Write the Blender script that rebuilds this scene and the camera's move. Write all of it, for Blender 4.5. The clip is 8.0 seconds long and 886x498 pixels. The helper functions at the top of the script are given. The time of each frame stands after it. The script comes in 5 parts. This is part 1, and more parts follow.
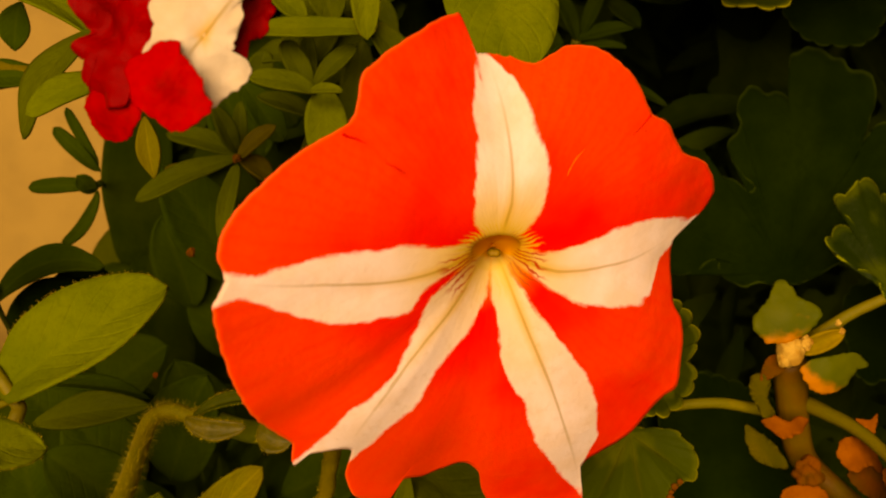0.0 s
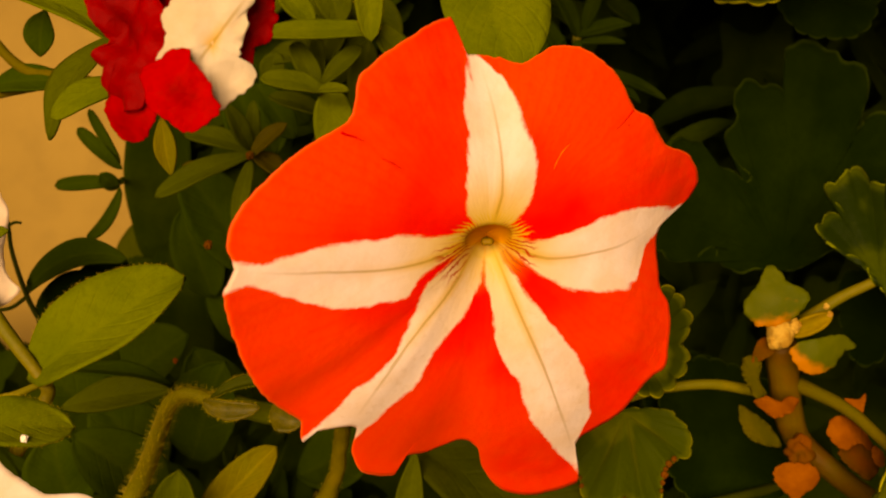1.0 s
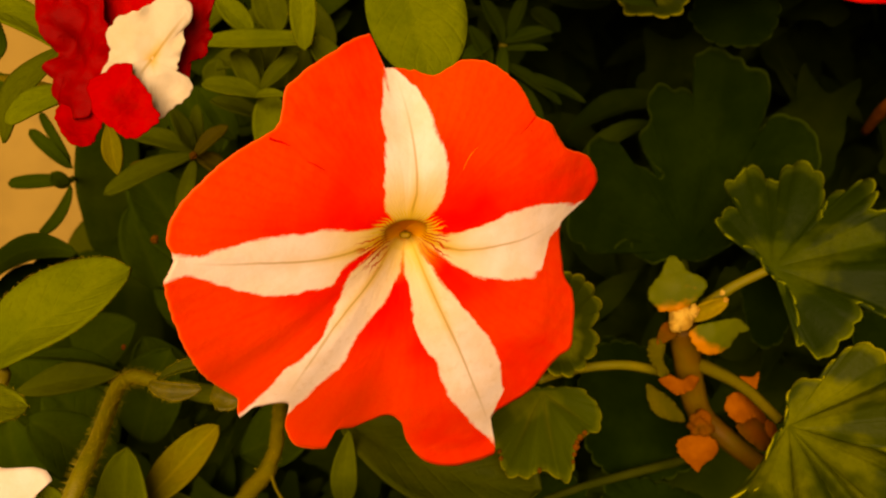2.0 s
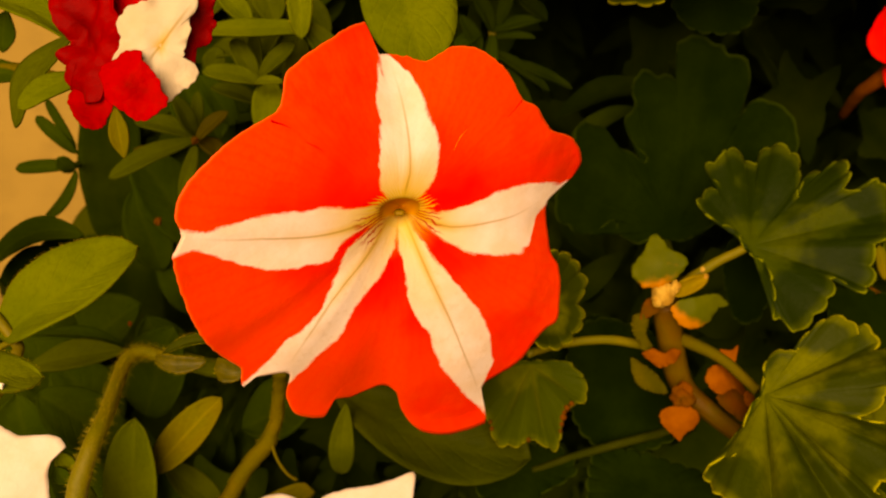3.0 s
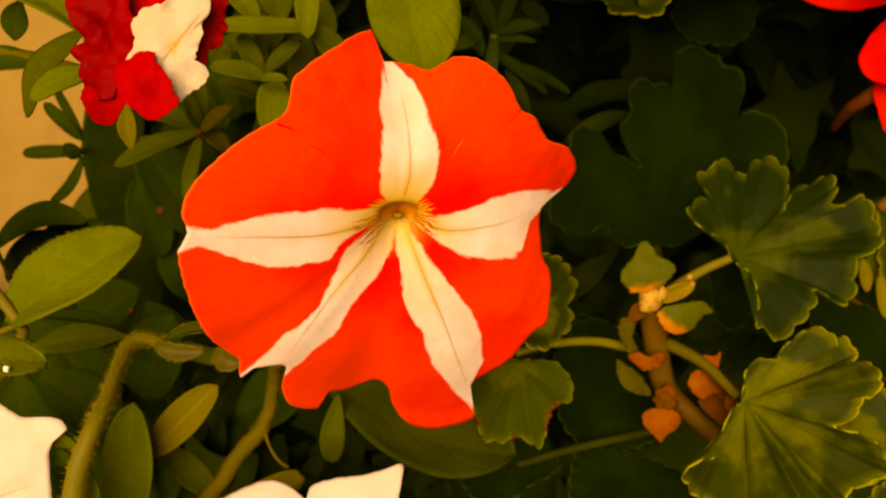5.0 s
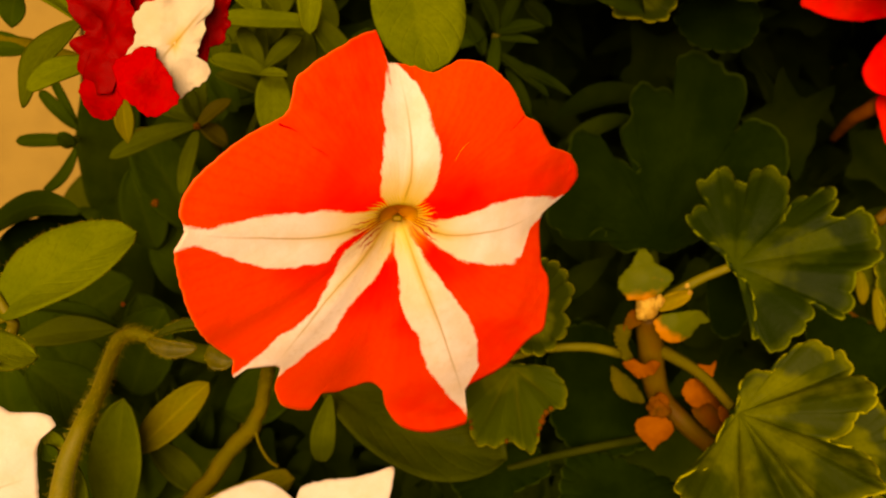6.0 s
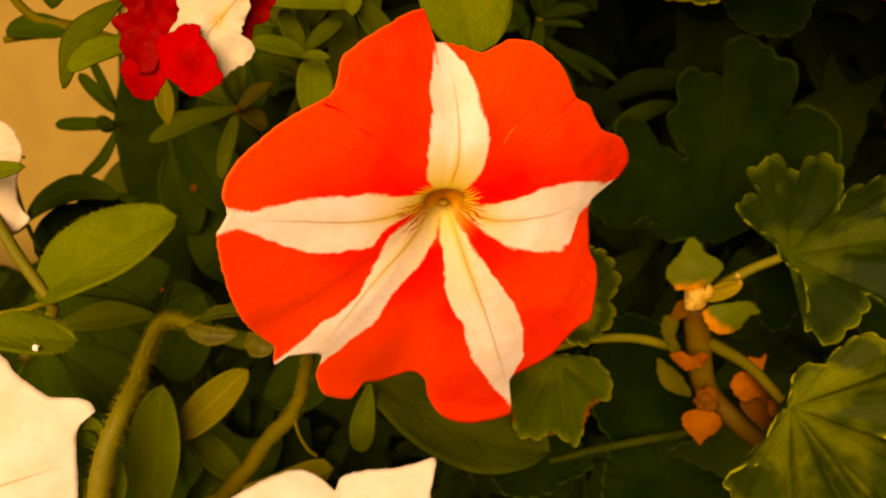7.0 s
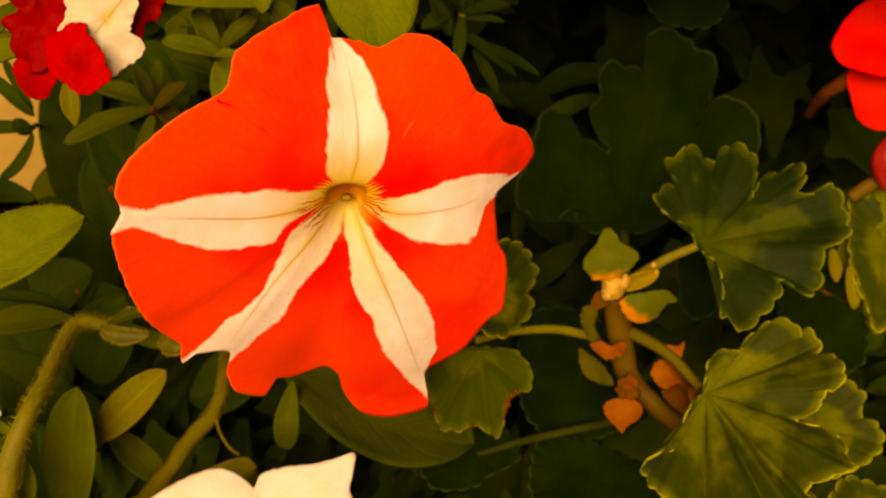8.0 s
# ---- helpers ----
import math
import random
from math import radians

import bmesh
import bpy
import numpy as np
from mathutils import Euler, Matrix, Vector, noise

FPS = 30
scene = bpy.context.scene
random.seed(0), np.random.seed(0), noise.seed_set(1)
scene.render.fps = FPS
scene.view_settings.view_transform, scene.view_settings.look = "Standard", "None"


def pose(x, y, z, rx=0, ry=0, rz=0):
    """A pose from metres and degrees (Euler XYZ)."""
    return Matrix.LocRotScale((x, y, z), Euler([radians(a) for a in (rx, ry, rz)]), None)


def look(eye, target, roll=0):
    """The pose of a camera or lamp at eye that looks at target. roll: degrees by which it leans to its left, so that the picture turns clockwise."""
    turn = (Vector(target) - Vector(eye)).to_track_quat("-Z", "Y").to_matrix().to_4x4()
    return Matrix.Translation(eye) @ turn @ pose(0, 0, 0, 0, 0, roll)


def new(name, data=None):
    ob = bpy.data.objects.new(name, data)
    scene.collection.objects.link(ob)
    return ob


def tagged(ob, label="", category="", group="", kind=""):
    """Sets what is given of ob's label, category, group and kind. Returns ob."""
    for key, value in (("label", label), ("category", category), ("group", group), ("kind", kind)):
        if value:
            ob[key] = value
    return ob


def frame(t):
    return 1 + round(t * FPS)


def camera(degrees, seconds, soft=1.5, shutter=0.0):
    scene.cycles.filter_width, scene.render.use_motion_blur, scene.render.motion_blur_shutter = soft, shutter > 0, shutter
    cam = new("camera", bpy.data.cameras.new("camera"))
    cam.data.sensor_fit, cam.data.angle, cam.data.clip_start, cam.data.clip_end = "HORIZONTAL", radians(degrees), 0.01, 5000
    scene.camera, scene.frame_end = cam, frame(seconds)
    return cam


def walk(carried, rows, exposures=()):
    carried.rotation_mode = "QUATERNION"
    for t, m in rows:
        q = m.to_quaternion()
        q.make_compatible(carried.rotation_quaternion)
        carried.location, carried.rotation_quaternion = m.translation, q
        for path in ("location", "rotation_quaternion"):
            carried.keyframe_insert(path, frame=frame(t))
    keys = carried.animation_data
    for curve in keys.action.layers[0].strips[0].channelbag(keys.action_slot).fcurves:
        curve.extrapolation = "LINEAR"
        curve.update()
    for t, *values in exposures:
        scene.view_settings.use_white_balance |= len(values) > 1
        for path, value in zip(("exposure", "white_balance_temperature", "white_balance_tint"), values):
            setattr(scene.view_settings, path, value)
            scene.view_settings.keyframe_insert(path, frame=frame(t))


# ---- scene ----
cam = camera(48.0, 8.0, soft=2.0)
cam.data.dof.use_dof, cam.data.dof.focus_distance, cam.data.dof.aperture_fstop = True, 0.192, 26.0
PATH = [
    (0, (0.01131, 0.00951, 0.30708), (0.00595, 0.30305, 0.24538), 1.08),
    (0.5, (0.01438, 0.00027, 0.31108), (0.00471, 0.29322, 0.24715), 0.71),
    (1, (0.01653, -0.00151, 0.30881), (0.00386, 0.29135, 0.24498), 0.20),
    (1.5, (0.02377, -0.01130, 0.31214), (0.02181, 0.28140, 0.24641), 0.40),
    (1.7, (0.02453, -0.01562, 0.31301), (0.02357, 0.27716, 0.24761), 0.50),
    (2.8, (0.02395, -0.03031, 0.31236), (0.02649, 0.26197, 0.24478), 0.25),
    (3, (0.02461, -0.03239, 0.31249), (0.02673, 0.25973, 0.24423), 0.29),
    (3.5, (0.02503, -0.03383, 0.31412), (0.02867, 0.25807, 0.24495), 0.29),
    (4, (0.02477, -0.03461, 0.31487), (0.02861, 0.25693, 0.24425), 1.13),
    (4.5, (0.02311, -0.03678, 0.31634), (0.02954, 0.25447, 0.24470), 2.10),
    (4.7, (0.02389, -0.03842, 0.31669), (0.02923, 0.25281, 0.24489), 2.26),
    (5.8, (0.02274, -0.03684, 0.32059), (0.02900, 0.25356, 0.24556), 3.65),
    (6, (0.02162, -0.03527, 0.32009), (0.02935, 0.25505, 0.24489), 4.27),
    (6.5, (0.01922, -0.03338, 0.31940), (0.02681, 0.25659, 0.24283), 5.05),
    (7, (0.01836, -0.03011, 0.31698), (0.01723, 0.25958, 0.23900), 4.23),
    (7.5, (0.02298, -0.02826, 0.31776), (0.02260, 0.26175, 0.24100), 3.65),
    (8, (0.03235, -0.03165, 0.31684), (0.04003, 0.25811, 0.23950), 3.43),
]
walk(cam, [(t, look(eye, target, roll)) for t, eye, target, roll in PATH],
     exposures=[(0.0, 0.64, 15000, 30), (1.5, 0.68, 15000, 30), (3.0, 0.79, 15000, 28), (8.0, 0.81, 15000, 28)])

# ---- daylight: hazy sun, wide and soft, behind the camera ----
world = bpy.data.worlds.new("sky")
scene.world = world
world.use_nodes = True
wn = world.node_tree.nodes
sky = wn.new("ShaderNodeTexSky")
sky.sky_type, sky.sun_disc = "NISHITA", False
SUN_HEIGHT, SUN_TURN = radians(19), radians(190)
sky.sun_elevation, sky.sun_rotation = SUN_HEIGHT, SUN_TURN
sky.air_density, sky.dust_density = 1.0, 3.0
wn["Background"].inputs["Strength"].default_value = 0.022
world.node_tree.links.new(sky.outputs[0], wn["Background"].inputs["Color"])
sun = new("sun", bpy.data.lights.new("sun", "SUN"))
sun.data.energy, sun.data.angle, sun.data.color = 4.0, radians(46), (1.0, 0.93, 0.80)
toward = Vector((math.sin(SUN_TURN) * math.cos(SUN_HEIGHT), math.cos(SUN_TURN) * math.cos(SUN_HEIGHT), math.sin(SUN_HEIGHT)))
sun.matrix_world = look(toward * 5, (0, 0, 0))

# ---- materials ----
def material(name):
    m = bpy.data.materials.new(name)
    m.use_nodes = True
    m.node_tree.nodes.clear()
    return m, m.node_tree.nodes, m.node_tree.links


def node(m, kind, **values):
    n = m.node_tree.nodes.new("ShaderNode" + kind)
    for key, value in values.items():
        if key in n.inputs:
            n.inputs[key].default_value = value
        else:
            setattr(n, key, value)
    return n


def noise_at(m, scale, detail=3.0, rough=0.55):
    place = node(m, "TexCoord")
    n = node(m, "TexNoise", Scale=scale, Detail=detail, Roughness=rough)
    m.node_tree.links.new(place.outputs["Object"], n.inputs["Vector"])
    return n.outputs["Fac"]


def attr(m, name):
    return node(m, "Attribute", attribute_name=name).outputs["Fac"]


def calc(m, op, a, b=0.0, c=0.0, clamp=False):
    n = node(m, "Math", operation=op, use_clamp=clamp)
    for slot, value in zip(n.inputs, (a, b, c)):
        if isinstance(value, (int, float)):
            slot.default_value = value
        else:
            m.node_tree.links.new(value, slot)
    return n.outputs[0]


def ramp(m, value, low, high, a=0.0, b=1.0):
    n = node(m, "MapRange", interpolation_type="SMOOTHSTEP")
    m.node_tree.links.new(value, n.inputs["Value"])
    for slot, v in zip(("From Min", "From Max", "To Min", "To Max"), (low, high, a, b)):
        n.inputs[slot].default_value = v
    return n.outputs["Result"]


def blend(m, factor, a, b, how="MIX"):
    n = node(m, "Mix", data_type="RGBA", blend_type=how)
    for slot, value in ((n.inputs[0], factor), (n.inputs[6], a), (n.inputs[7], b)):
        if isinstance(value, (int, float)):
            slot.default_value = value
        elif isinstance(value, tuple):
            slot.default_value = (*value, 1.0)
        else:
            m.node_tree.links.new(value, slot)
    return n.outputs[2]


def finish(m, colour, roughness=0.5, thin=0.0, bump=None, strength=0.3, depth=0.0004, specular=0.4, thin_tint=(1.0, 1.0, 1.0), sheen=0.0):
    """A surface with the given colour; thin: the share of light that goes through it."""
    links = m.node_tree.links
    surface = node(m, "BsdfPrincipled", Roughness=roughness)
    surface.inputs["Specular IOR Level"].default_value = specular
    surface.inputs["Sheen Weight"].default_value = sheen
    if isinstance(colour, tuple):
        surface.inputs["Base Color"].default_value = (*colour, 1.0)
    else:
        links.new(colour, surface.inputs["Base Color"])
    if bump is not None:
        relief = node(m, "Bump", Strength=strength, Distance=depth)
        links.new(bump, relief.inputs["Height"])
        links.new(relief.outputs[0], surface.inputs["Normal"])
    out = node(m, "OutputMaterial")
    if thin:
        lit = node(m, "BsdfTranslucent")
        tint = blend(m, 1.0, colour, thin_tint, "MULTIPLY")
        links.new(tint, lit.inputs["Color"])
        both = node(m, "MixShader", Fac=thin)
        links.new(surface.outputs[0], both.inputs[1])
        links.new(lit.outputs[0], both.inputs[2])
        links.new(both.outputs[0], out.inputs["Surface"])
    else:
        links.new(surface.outputs[0], out.inputs["Surface"])
    return m


def petal_material(name, red, white, deep, striped=True, throat=(0.62, 0.40, 0.05), patch=55, gloss=0.1, fringe=0.25, relief_depth=0.26):
    """Petal skin: coloured fields, pale star arms with ragged borders and a fine midrib, a yellow throat with dark nectar lines.
    s runs from the throat (0) to the outline (1), arm is the distance outside a pale arm in millimetres, off that from its midrib."""
    m, nodes, links = material(name)
    s, arm, off, ang = (attr(m, a) for a in ("s", "arm", "off", "ang"))
    high = calc(m, "SINE", ang)
    low = ramp(m, high, -0.35, -0.8)
    far = calc(m, "ADD", s, calc(m, "MULTIPLY", calc(m, "SUBTRACT", noise_at(m, patch, 3), 0.5), 0.9))
    field = blend(m, ramp(m, far, 0.10, 0.75), deep, red)
    field = blend(m, calc(m, "MULTIPLY", ramp(m, noise_at(m, 900, 2), 0.45, 0.75), 0.18), field, deep)
    field = blend(m, calc(m, "MULTIPLY", ramp(m, noise_at(m, 38, 4, 0.6), 0.45, 0.65), 0.5), field, deep)
    streak = calc(m, "SINE", calc(m, "MULTIPLY_ADD", ang, 95.0, calc(m, "MULTIPLY", noise_at(m, 200, 2), 9.0)))
    field = blend(m, calc(m, "MULTIPLY", ramp(m, streak, 0.2, 1.0), 0.12), field, deep)
    pale = blend(m, ramp(m, noise_at(m, 160, 3), 0.35, 0.7), white, tuple(c * f for c, f in zip(white, (0.96, 0.90, 0.80))))
    brown_mottle = calc(m, "MULTIPLY", ramp(m, noise_at(m, 480, 4, 0.7), 0.52, 0.75), 0.22)
    pale = blend(m, calc(m, "MULTIPLY", brown_mottle, low), pale, (0.45, 0.27, 0.09))
    spread = calc(m, "MULTIPLY_ADD", low, 0.08, 0.34)
    yellow = ramp(m, calc(m, "DIVIDE", s, spread), 1.25, 0.1)
    pale = blend(m, calc(m, "MULTIPLY", yellow, ramp(m, high, -0.8, -0.2, 0.45, 0.85)), pale, throat)
    glow = calc(m, "MULTIPLY", ramp(m, calc(m, "ABSOLUTE", off), 0.0016, 0.0), ramp(m, s, 0.55, 0.12))
    pale = blend(m, calc(m, "MULTIPLY", glow, 0.6), pale, (0.60, 0.34, 0.02))
    vein = ramp(m, calc(m, "ABSOLUTE", off), 0.00036, 0.00010)
    vein = calc(m, "MULTIPLY", vein, ramp(m, s, 1.0, 0.45))
    pale = blend(m, calc(m, "MULTIPLY", vein, 0.55), pale, (0.30, 0.20, 0.02))
    side = calc(m, "SINE", calc(m, "ADD", calc(m, "MULTIPLY", calc(m, "ABSOLUTE", off), 2600.0), calc(m, "MULTIPLY", s, -70.0)))
    pale = blend(m, calc(m, "MULTIPLY", calc(m, "MULTIPLY", ramp(m, side, 0.80, 1.0), ramp(m, s, 0.3, 0.5)), 0.05), pale, (0.55, 0.42, 0.16))
    if striped:
        ragged = calc(m, "MULTIPLY_ADD", calc(m, "SUBTRACT", noise_at(m, 330, 3, 0.6), 0.5), 1.5, arm)
        ragged = calc(m, "MULTIPLY_ADD", calc(m, "SUBTRACT", noise_at(m, 1300, 3, 0.65), 0.5), 0.5, ragged)
        ragged = calc(m, "MULTIPLY_ADD", ramp(m, streak, -0.5, 1.0), 0.12, ragged)
        colour = blend(m, ramp(m, ragged, -0.42, 0.45), pale, field)
    else:
        colour = pale
    lines = calc(m, "SINE", calc(m, "ADD", calc(m, "MULTIPLY", ang, 46.0), calc(m, "MULTIPLY", noise_at(m, 330, 3), 16.0)))
    hatch = calc(m, "MULTIPLY_ADD", lines, 0.03, s)
    rimmed = calc(m, "MULTIPLY", ramp(m, hatch, 0.075, 0.020), ramp(m, high, -0.75, -0.35, 0.25, 0.9))
    colour = blend(m, rimmed, colour, throat)
    if striped:
        below = calc(m, "MULTIPLY", ramp(m, high, 0.05, -0.2), ramp(m, high, -0.86, -0.72))
        above = calc(m, "MULTIPLY", calc(m, "MULTIPLY", ramp(m, high, -0.15, 0.1), ramp(m, high, 0.9, 0.7)), ramp(m, s, 0.045, 0.015, 0.0, 0.6))
        where = calc(m, "MAXIMUM", calc(m, "MULTIPLY", below, ramp(m, s, 0.17, 0.08)), above)
        where = calc(m, "MULTIPLY", where, ramp(m, s, -0.45, -0.12))
        amber = calc(m, "MULTIPLY", calc(m, "MULTIPLY", below, ramp(m, s, 0.11, 0.01)), 0.45)
        colour = blend(m, amber, colour, (0.55, 0.19, 0.012))
        colour = blend(m, calc(m, "MULTIPLY", calc(m, "MULTIPLY", ramp(m, lines, 0.25, 0.75), where), 0.95), colour, (0.42, 0.012, 0.004))
    inside = calc(m, "ADD", s, calc(m, "MULTIPLY", calc(m, "SUBTRACT", noise_at(m, 500, 3), 0.5), 0.2))
    inside = calc(m, "MULTIPLY_ADD", low, 0.34, inside)
    ramp_floor = calc(m, "MULTIPLY", calc(m, "MULTIPLY", low, ramp(m, s, 0.16, -0.10)), 0.75)
    colour = blend(m, ramp_floor, colour, (0.62, 0.44, 0.08))
    # brown deepening into the throat: petal tint together with painted shade of the tube
    colour = blend(m, ramp(m, inside, 0.02, -0.5), colour, (0.70, 0.28, 0.022))
    if striped:
        colour = blend(m, ramp(m, s, 0.984, 1.0, 0.0, fringe), colour, (0.85, 0.28, 0.12))
    veins = calc(m, "SINE", calc(m, "ADD", calc(m, "MULTIPLY", ang, 70.0), calc(m, "MULTIPLY", noise_at(m, 120, 3), 14.0)))
    relief = calc(m, "ADD", noise_at(m, 700, 5, 0.7), calc(m, "MULTIPLY", noise_at(m, 130, 4, 0.6), 2.6))
    relief = calc(m, "ADD", relief, calc(m, "MULTIPLY", veins, 0.05))
    return finish(m, colour, 0.6, 0.30, relief, relief_depth, 0.0005, gloss)


def leaf_material(name, dark, light, rib, rough=0.5, thin=0.22, veins=0.35, edge=None, spots=None, ladder=1.0, zone=None, zone_at=(0.24, 0.46), vein=0.16, gloss=0.03):
    m, nodes, links = material(name)
    u, v = attr(m, "s"), attr(m, "off")
    colour = blend(m, ramp(m, noise_at(m, 60, 3), 0.3, 0.7), dark, light)
    colour = blend(m, calc(m, "MULTIPLY", ramp(m, noise_at(m, 700, 4, 0.7), 0.4, 0.75), 0.35), colour, tuple(c * 0.6 for c in dark))
    # zonal leaf marking, made darker to paint in shade on lobes turned away
    if zone:
        patch = calc(m, "ADD", u, calc(m, "MULTIPLY", calc(m, "SUBTRACT", noise_at(m, 64, 3), 0.5), 1.7))
        band = calc(m, "MULTIPLY", ramp(m, patch, zone_at[0], zone_at[1]), ramp(m, u, 0.99, 0.88))
        colour = blend(m, calc(m, "MULTIPLY", band, 0.9), colour, zone)
    colour = blend(m, calc(m, "MULTIPLY", calc(m, "MULTIPLY", ramp(m, v, vein, 0.0), ramp(m, u, 0.85, 0.35) if zone else 1.0), veins), colour, rib)
    side = calc(m, "SINE", calc(m, "ADD", calc(m, "MULTIPLY", u, 44.0), calc(m, "MULTIPLY", v, -16.0)))
    colour = blend(m, calc(m, "MULTIPLY", calc(m, "MULTIPLY", ramp(m, side, 0.86, 1.0), ramp(m, u, 0.1, 0.45)), veins * 0.5 * ladder), colour, rib)
    if edge:
        colour = blend(m, ramp(m, attr(m, "rim"), 0.975, 1.0), colour, edge)
    if spots:
        colour = blend(m, calc(m, "MULTIPLY", ramp(m, noise_at(m, 130, 4, 0.7), 0.70, 0.76), 0.8), colour, spots)
    rel = calc(m, "ADD", noise_at(m, 900, 4, 0.65), calc(m, "MULTIPLY", calc(m, "MULTIPLY", ramp(m, side, 0.7, 1.0), ramp(m, u, 0.1, 0.45)), -0.4 * ladder))
    rel = calc(m, "ADD", rel, calc(m, "MULTIPLY", noise_at(m, 220, 3), 1.5))
    return finish(m, colour, rough, thin, rel, 0.45, 0.0005, gloss, (1.0, 1.0, 0.4))


def plain_material(name, a, b, scale=200, rough=0.6, thin=0.0, bump_scale=900, strength=0.4, depth=0.0005, specular=0.12, detail=4):
    m, nodes, links = material(name)
    colour = blend(m, ramp(m, noise_at(m, scale, detail), 0.3, 0.7), a, b)
    colour = blend(m, calc(m, "MULTIPLY", ramp(m, noise_at(m, scale * 7, 3), 0.4, 0.75), 0.3), colour, tuple(c * 0.65 for c in a))
    return finish(m, colour, rough, thin, noise_at(m, bump_scale, 5, 0.65), strength, depth, specular)


PETAL_STAR = petal_material("scarlet_star_petal", (0.80, 0.046, 0.004), (0.75, 0.628, 0.565), (0.78, 0.010, 0.003))
PETAL_WHITE = petal_material("white_petal", (0.86, 0.8, 0.7), (0.68, 0.59, 0.51), (0.8, 0.7, 0.6), striped=False)
PETAL_WILT = petal_material("crimson_wilted_petal", (0.40, 0.0017, 0.0022), (0.80, 0.70, 0.55), (0.12, 0.0004, 0.0010), patch=130, gloss=0.05, fringe=0.0, relief_depth=0.6)
PETAL_DARK = petal_material("dark_crimson_petal", (0.285, 0.0012, 0.0030), (0.80, 0.70, 0.55), (0.10, 0.0004, 0.0010), patch=110, gloss=0.06, fringe=0.0, relief_depth=0.6)
# dulled copy of the white petal: shade on the far flower put into its colour
PETAL_WHITE_DIM = petal_material("shaded_white_petal", (0.6, 0.5, 0.4), (0.68, 0.56, 0.42), (0.5, 0.4, 0.3), striped=False)
PETAL_FADED = petal_material("faded_cream_petal", (0.6, 0.5, 0.4), (0.57, 0.49, 0.36), (0.5, 0.4, 0.3), striped=False, throat=(0.62, 0.40, 0.16), relief_depth=0.5)
PETAL_SCARLET = plain_material("scarlet_petal", (0.80, 0.008, 0.002), (0.76, 0.022, 0.003), 60, 0.6, 0.3, 600, 0.15, 0.0003, 0.04)
BUD_RED = plain_material("dark_red_bud", (0.22, 0.006, 0.008), (0.30, 0.012, 0.01), 150, 0.32, 0.0, 500, 0.2, 0.0003, 0.6)
LEAF = leaf_material("soft_hairy_leaf", (0.06909, 0.09639, 0.00105), (0.0987, 0.1247, 0.001575), (0.1184, 0.1418, 0.0042), veins=0.22)
# LEAF in two darker copies, with shade put into their base colours
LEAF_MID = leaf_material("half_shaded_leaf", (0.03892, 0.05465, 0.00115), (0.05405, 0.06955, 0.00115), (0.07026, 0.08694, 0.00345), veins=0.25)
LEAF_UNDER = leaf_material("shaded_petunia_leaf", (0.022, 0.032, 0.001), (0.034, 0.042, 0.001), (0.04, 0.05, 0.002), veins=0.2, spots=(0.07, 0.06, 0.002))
LEAF_TAN = leaf_material("brownish_leaf", (0.050, 0.040, 0.001), (0.062, 0.052, 0.001), (0.070, 0.055, 0.002))
LEAF_OLD = leaf_material("yellowing_leaf", (0.1278, 0.1026, 0.001875), (0.1128, 0.1132, 0.001875), (0.2106, 0.1661, 0.0075))
# leaf darkened further: shade among the inner leaves painted into its green
LEAF_DEEP = leaf_material("inner_shaded_leaf", (0.01777, 0.03742, 0.00105), (0.02566, 0.04649, 0.00105), (0.03553, 0.0567, 0.0021), gloss=0.01)
# its dark rib colour paints the shade of the pleat valleys along the veins
LEAF_ROUND = leaf_material("scalloped_leaf", (0.046, 0.060, 0.001), (0.090, 0.102, 0.0014), (0.018, 0.027, 0.001), 0.5, 0.2, 0.55, (0.25, 0.24, 0.005), ladder=0.0, zone=(0.014, 0.025, 0.0008), zone_at=(0.36, 0.72), vein=0.22, gloss=0.05)
# scalloped leaf far below its own green: deep shade put into the base colour
LEAF_SHADE = leaf_material("shaded_scalloped_leaf", (0.0027, 0.007622, 0.0002647), (0.005399, 0.01258, 0.0003529), (0.00397, 0.009527, 0.0002647), 0.6, 0.12, 0.3, (0.01906, 0.0343, 0.0008822), ladder=0.0, gloss=0.0)
LEAF_BURNT = leaf_material("scorched_scalloped_leaf", (0.042, 0.058, 0.001), (0.066, 0.076, 0.0012), (0.085, 0.086, 0.0015), 0.55, 0.2, 0.35, (0.12, 0.12, 0.004), (0.25, 0.07, 0.01), ladder=0.0, zone=(0.022, 0.036, 0.0006), vein=0.3)
LEAF_GREEN = leaf_material("dark_zoned_scalloped_leaf", (0.022, 0.038, 0.0006), (0.041, 0.055, 0.0008), (0.03, 0.04, 0.001), 0.5, 0.2, 0.0, (0.13, 0.155, 0.003), ladder=0.0, zone=(0.0055, 0.014, 0.0004), zone_at=(0.30, 0.60), gloss=0.04)
# darkened leaf for the back, its shade painted as base colour
LEAF_FAR = leaf_material("far_shaded_leaf", (0.00828, 0.01725, 0.000345), (0.01656, 0.0276, 0.000414), (0.0138, 0.02277, 0.00069), 0.6, 0.15, 0.3, ladder=0.0, gloss=0.0)
STEM = plain_material("green_stem", (0.0885, 0.08496, 0.00472), (0.118, 0.0944, 0.0059), 150, 0.55, 0.0)
# for strips that stand in for shade in petal creases, and for a real spot
CREASE = plain_material("crease_shade_and_spot", (0.55, 0.004, 0.002), (0.45, 0.003, 0.002), 500, 0.7, specular=0.0)
SPECK = plain_material("pale_speck", (0.75, 0.68, 0.55), (0.7, 0.62, 0.5), 400, 0.6)
SCRATCH = plain_material("scraped_petal", (0.80, 0.11, 0.02), (0.80, 0.08, 0.012), 500, 0.6)
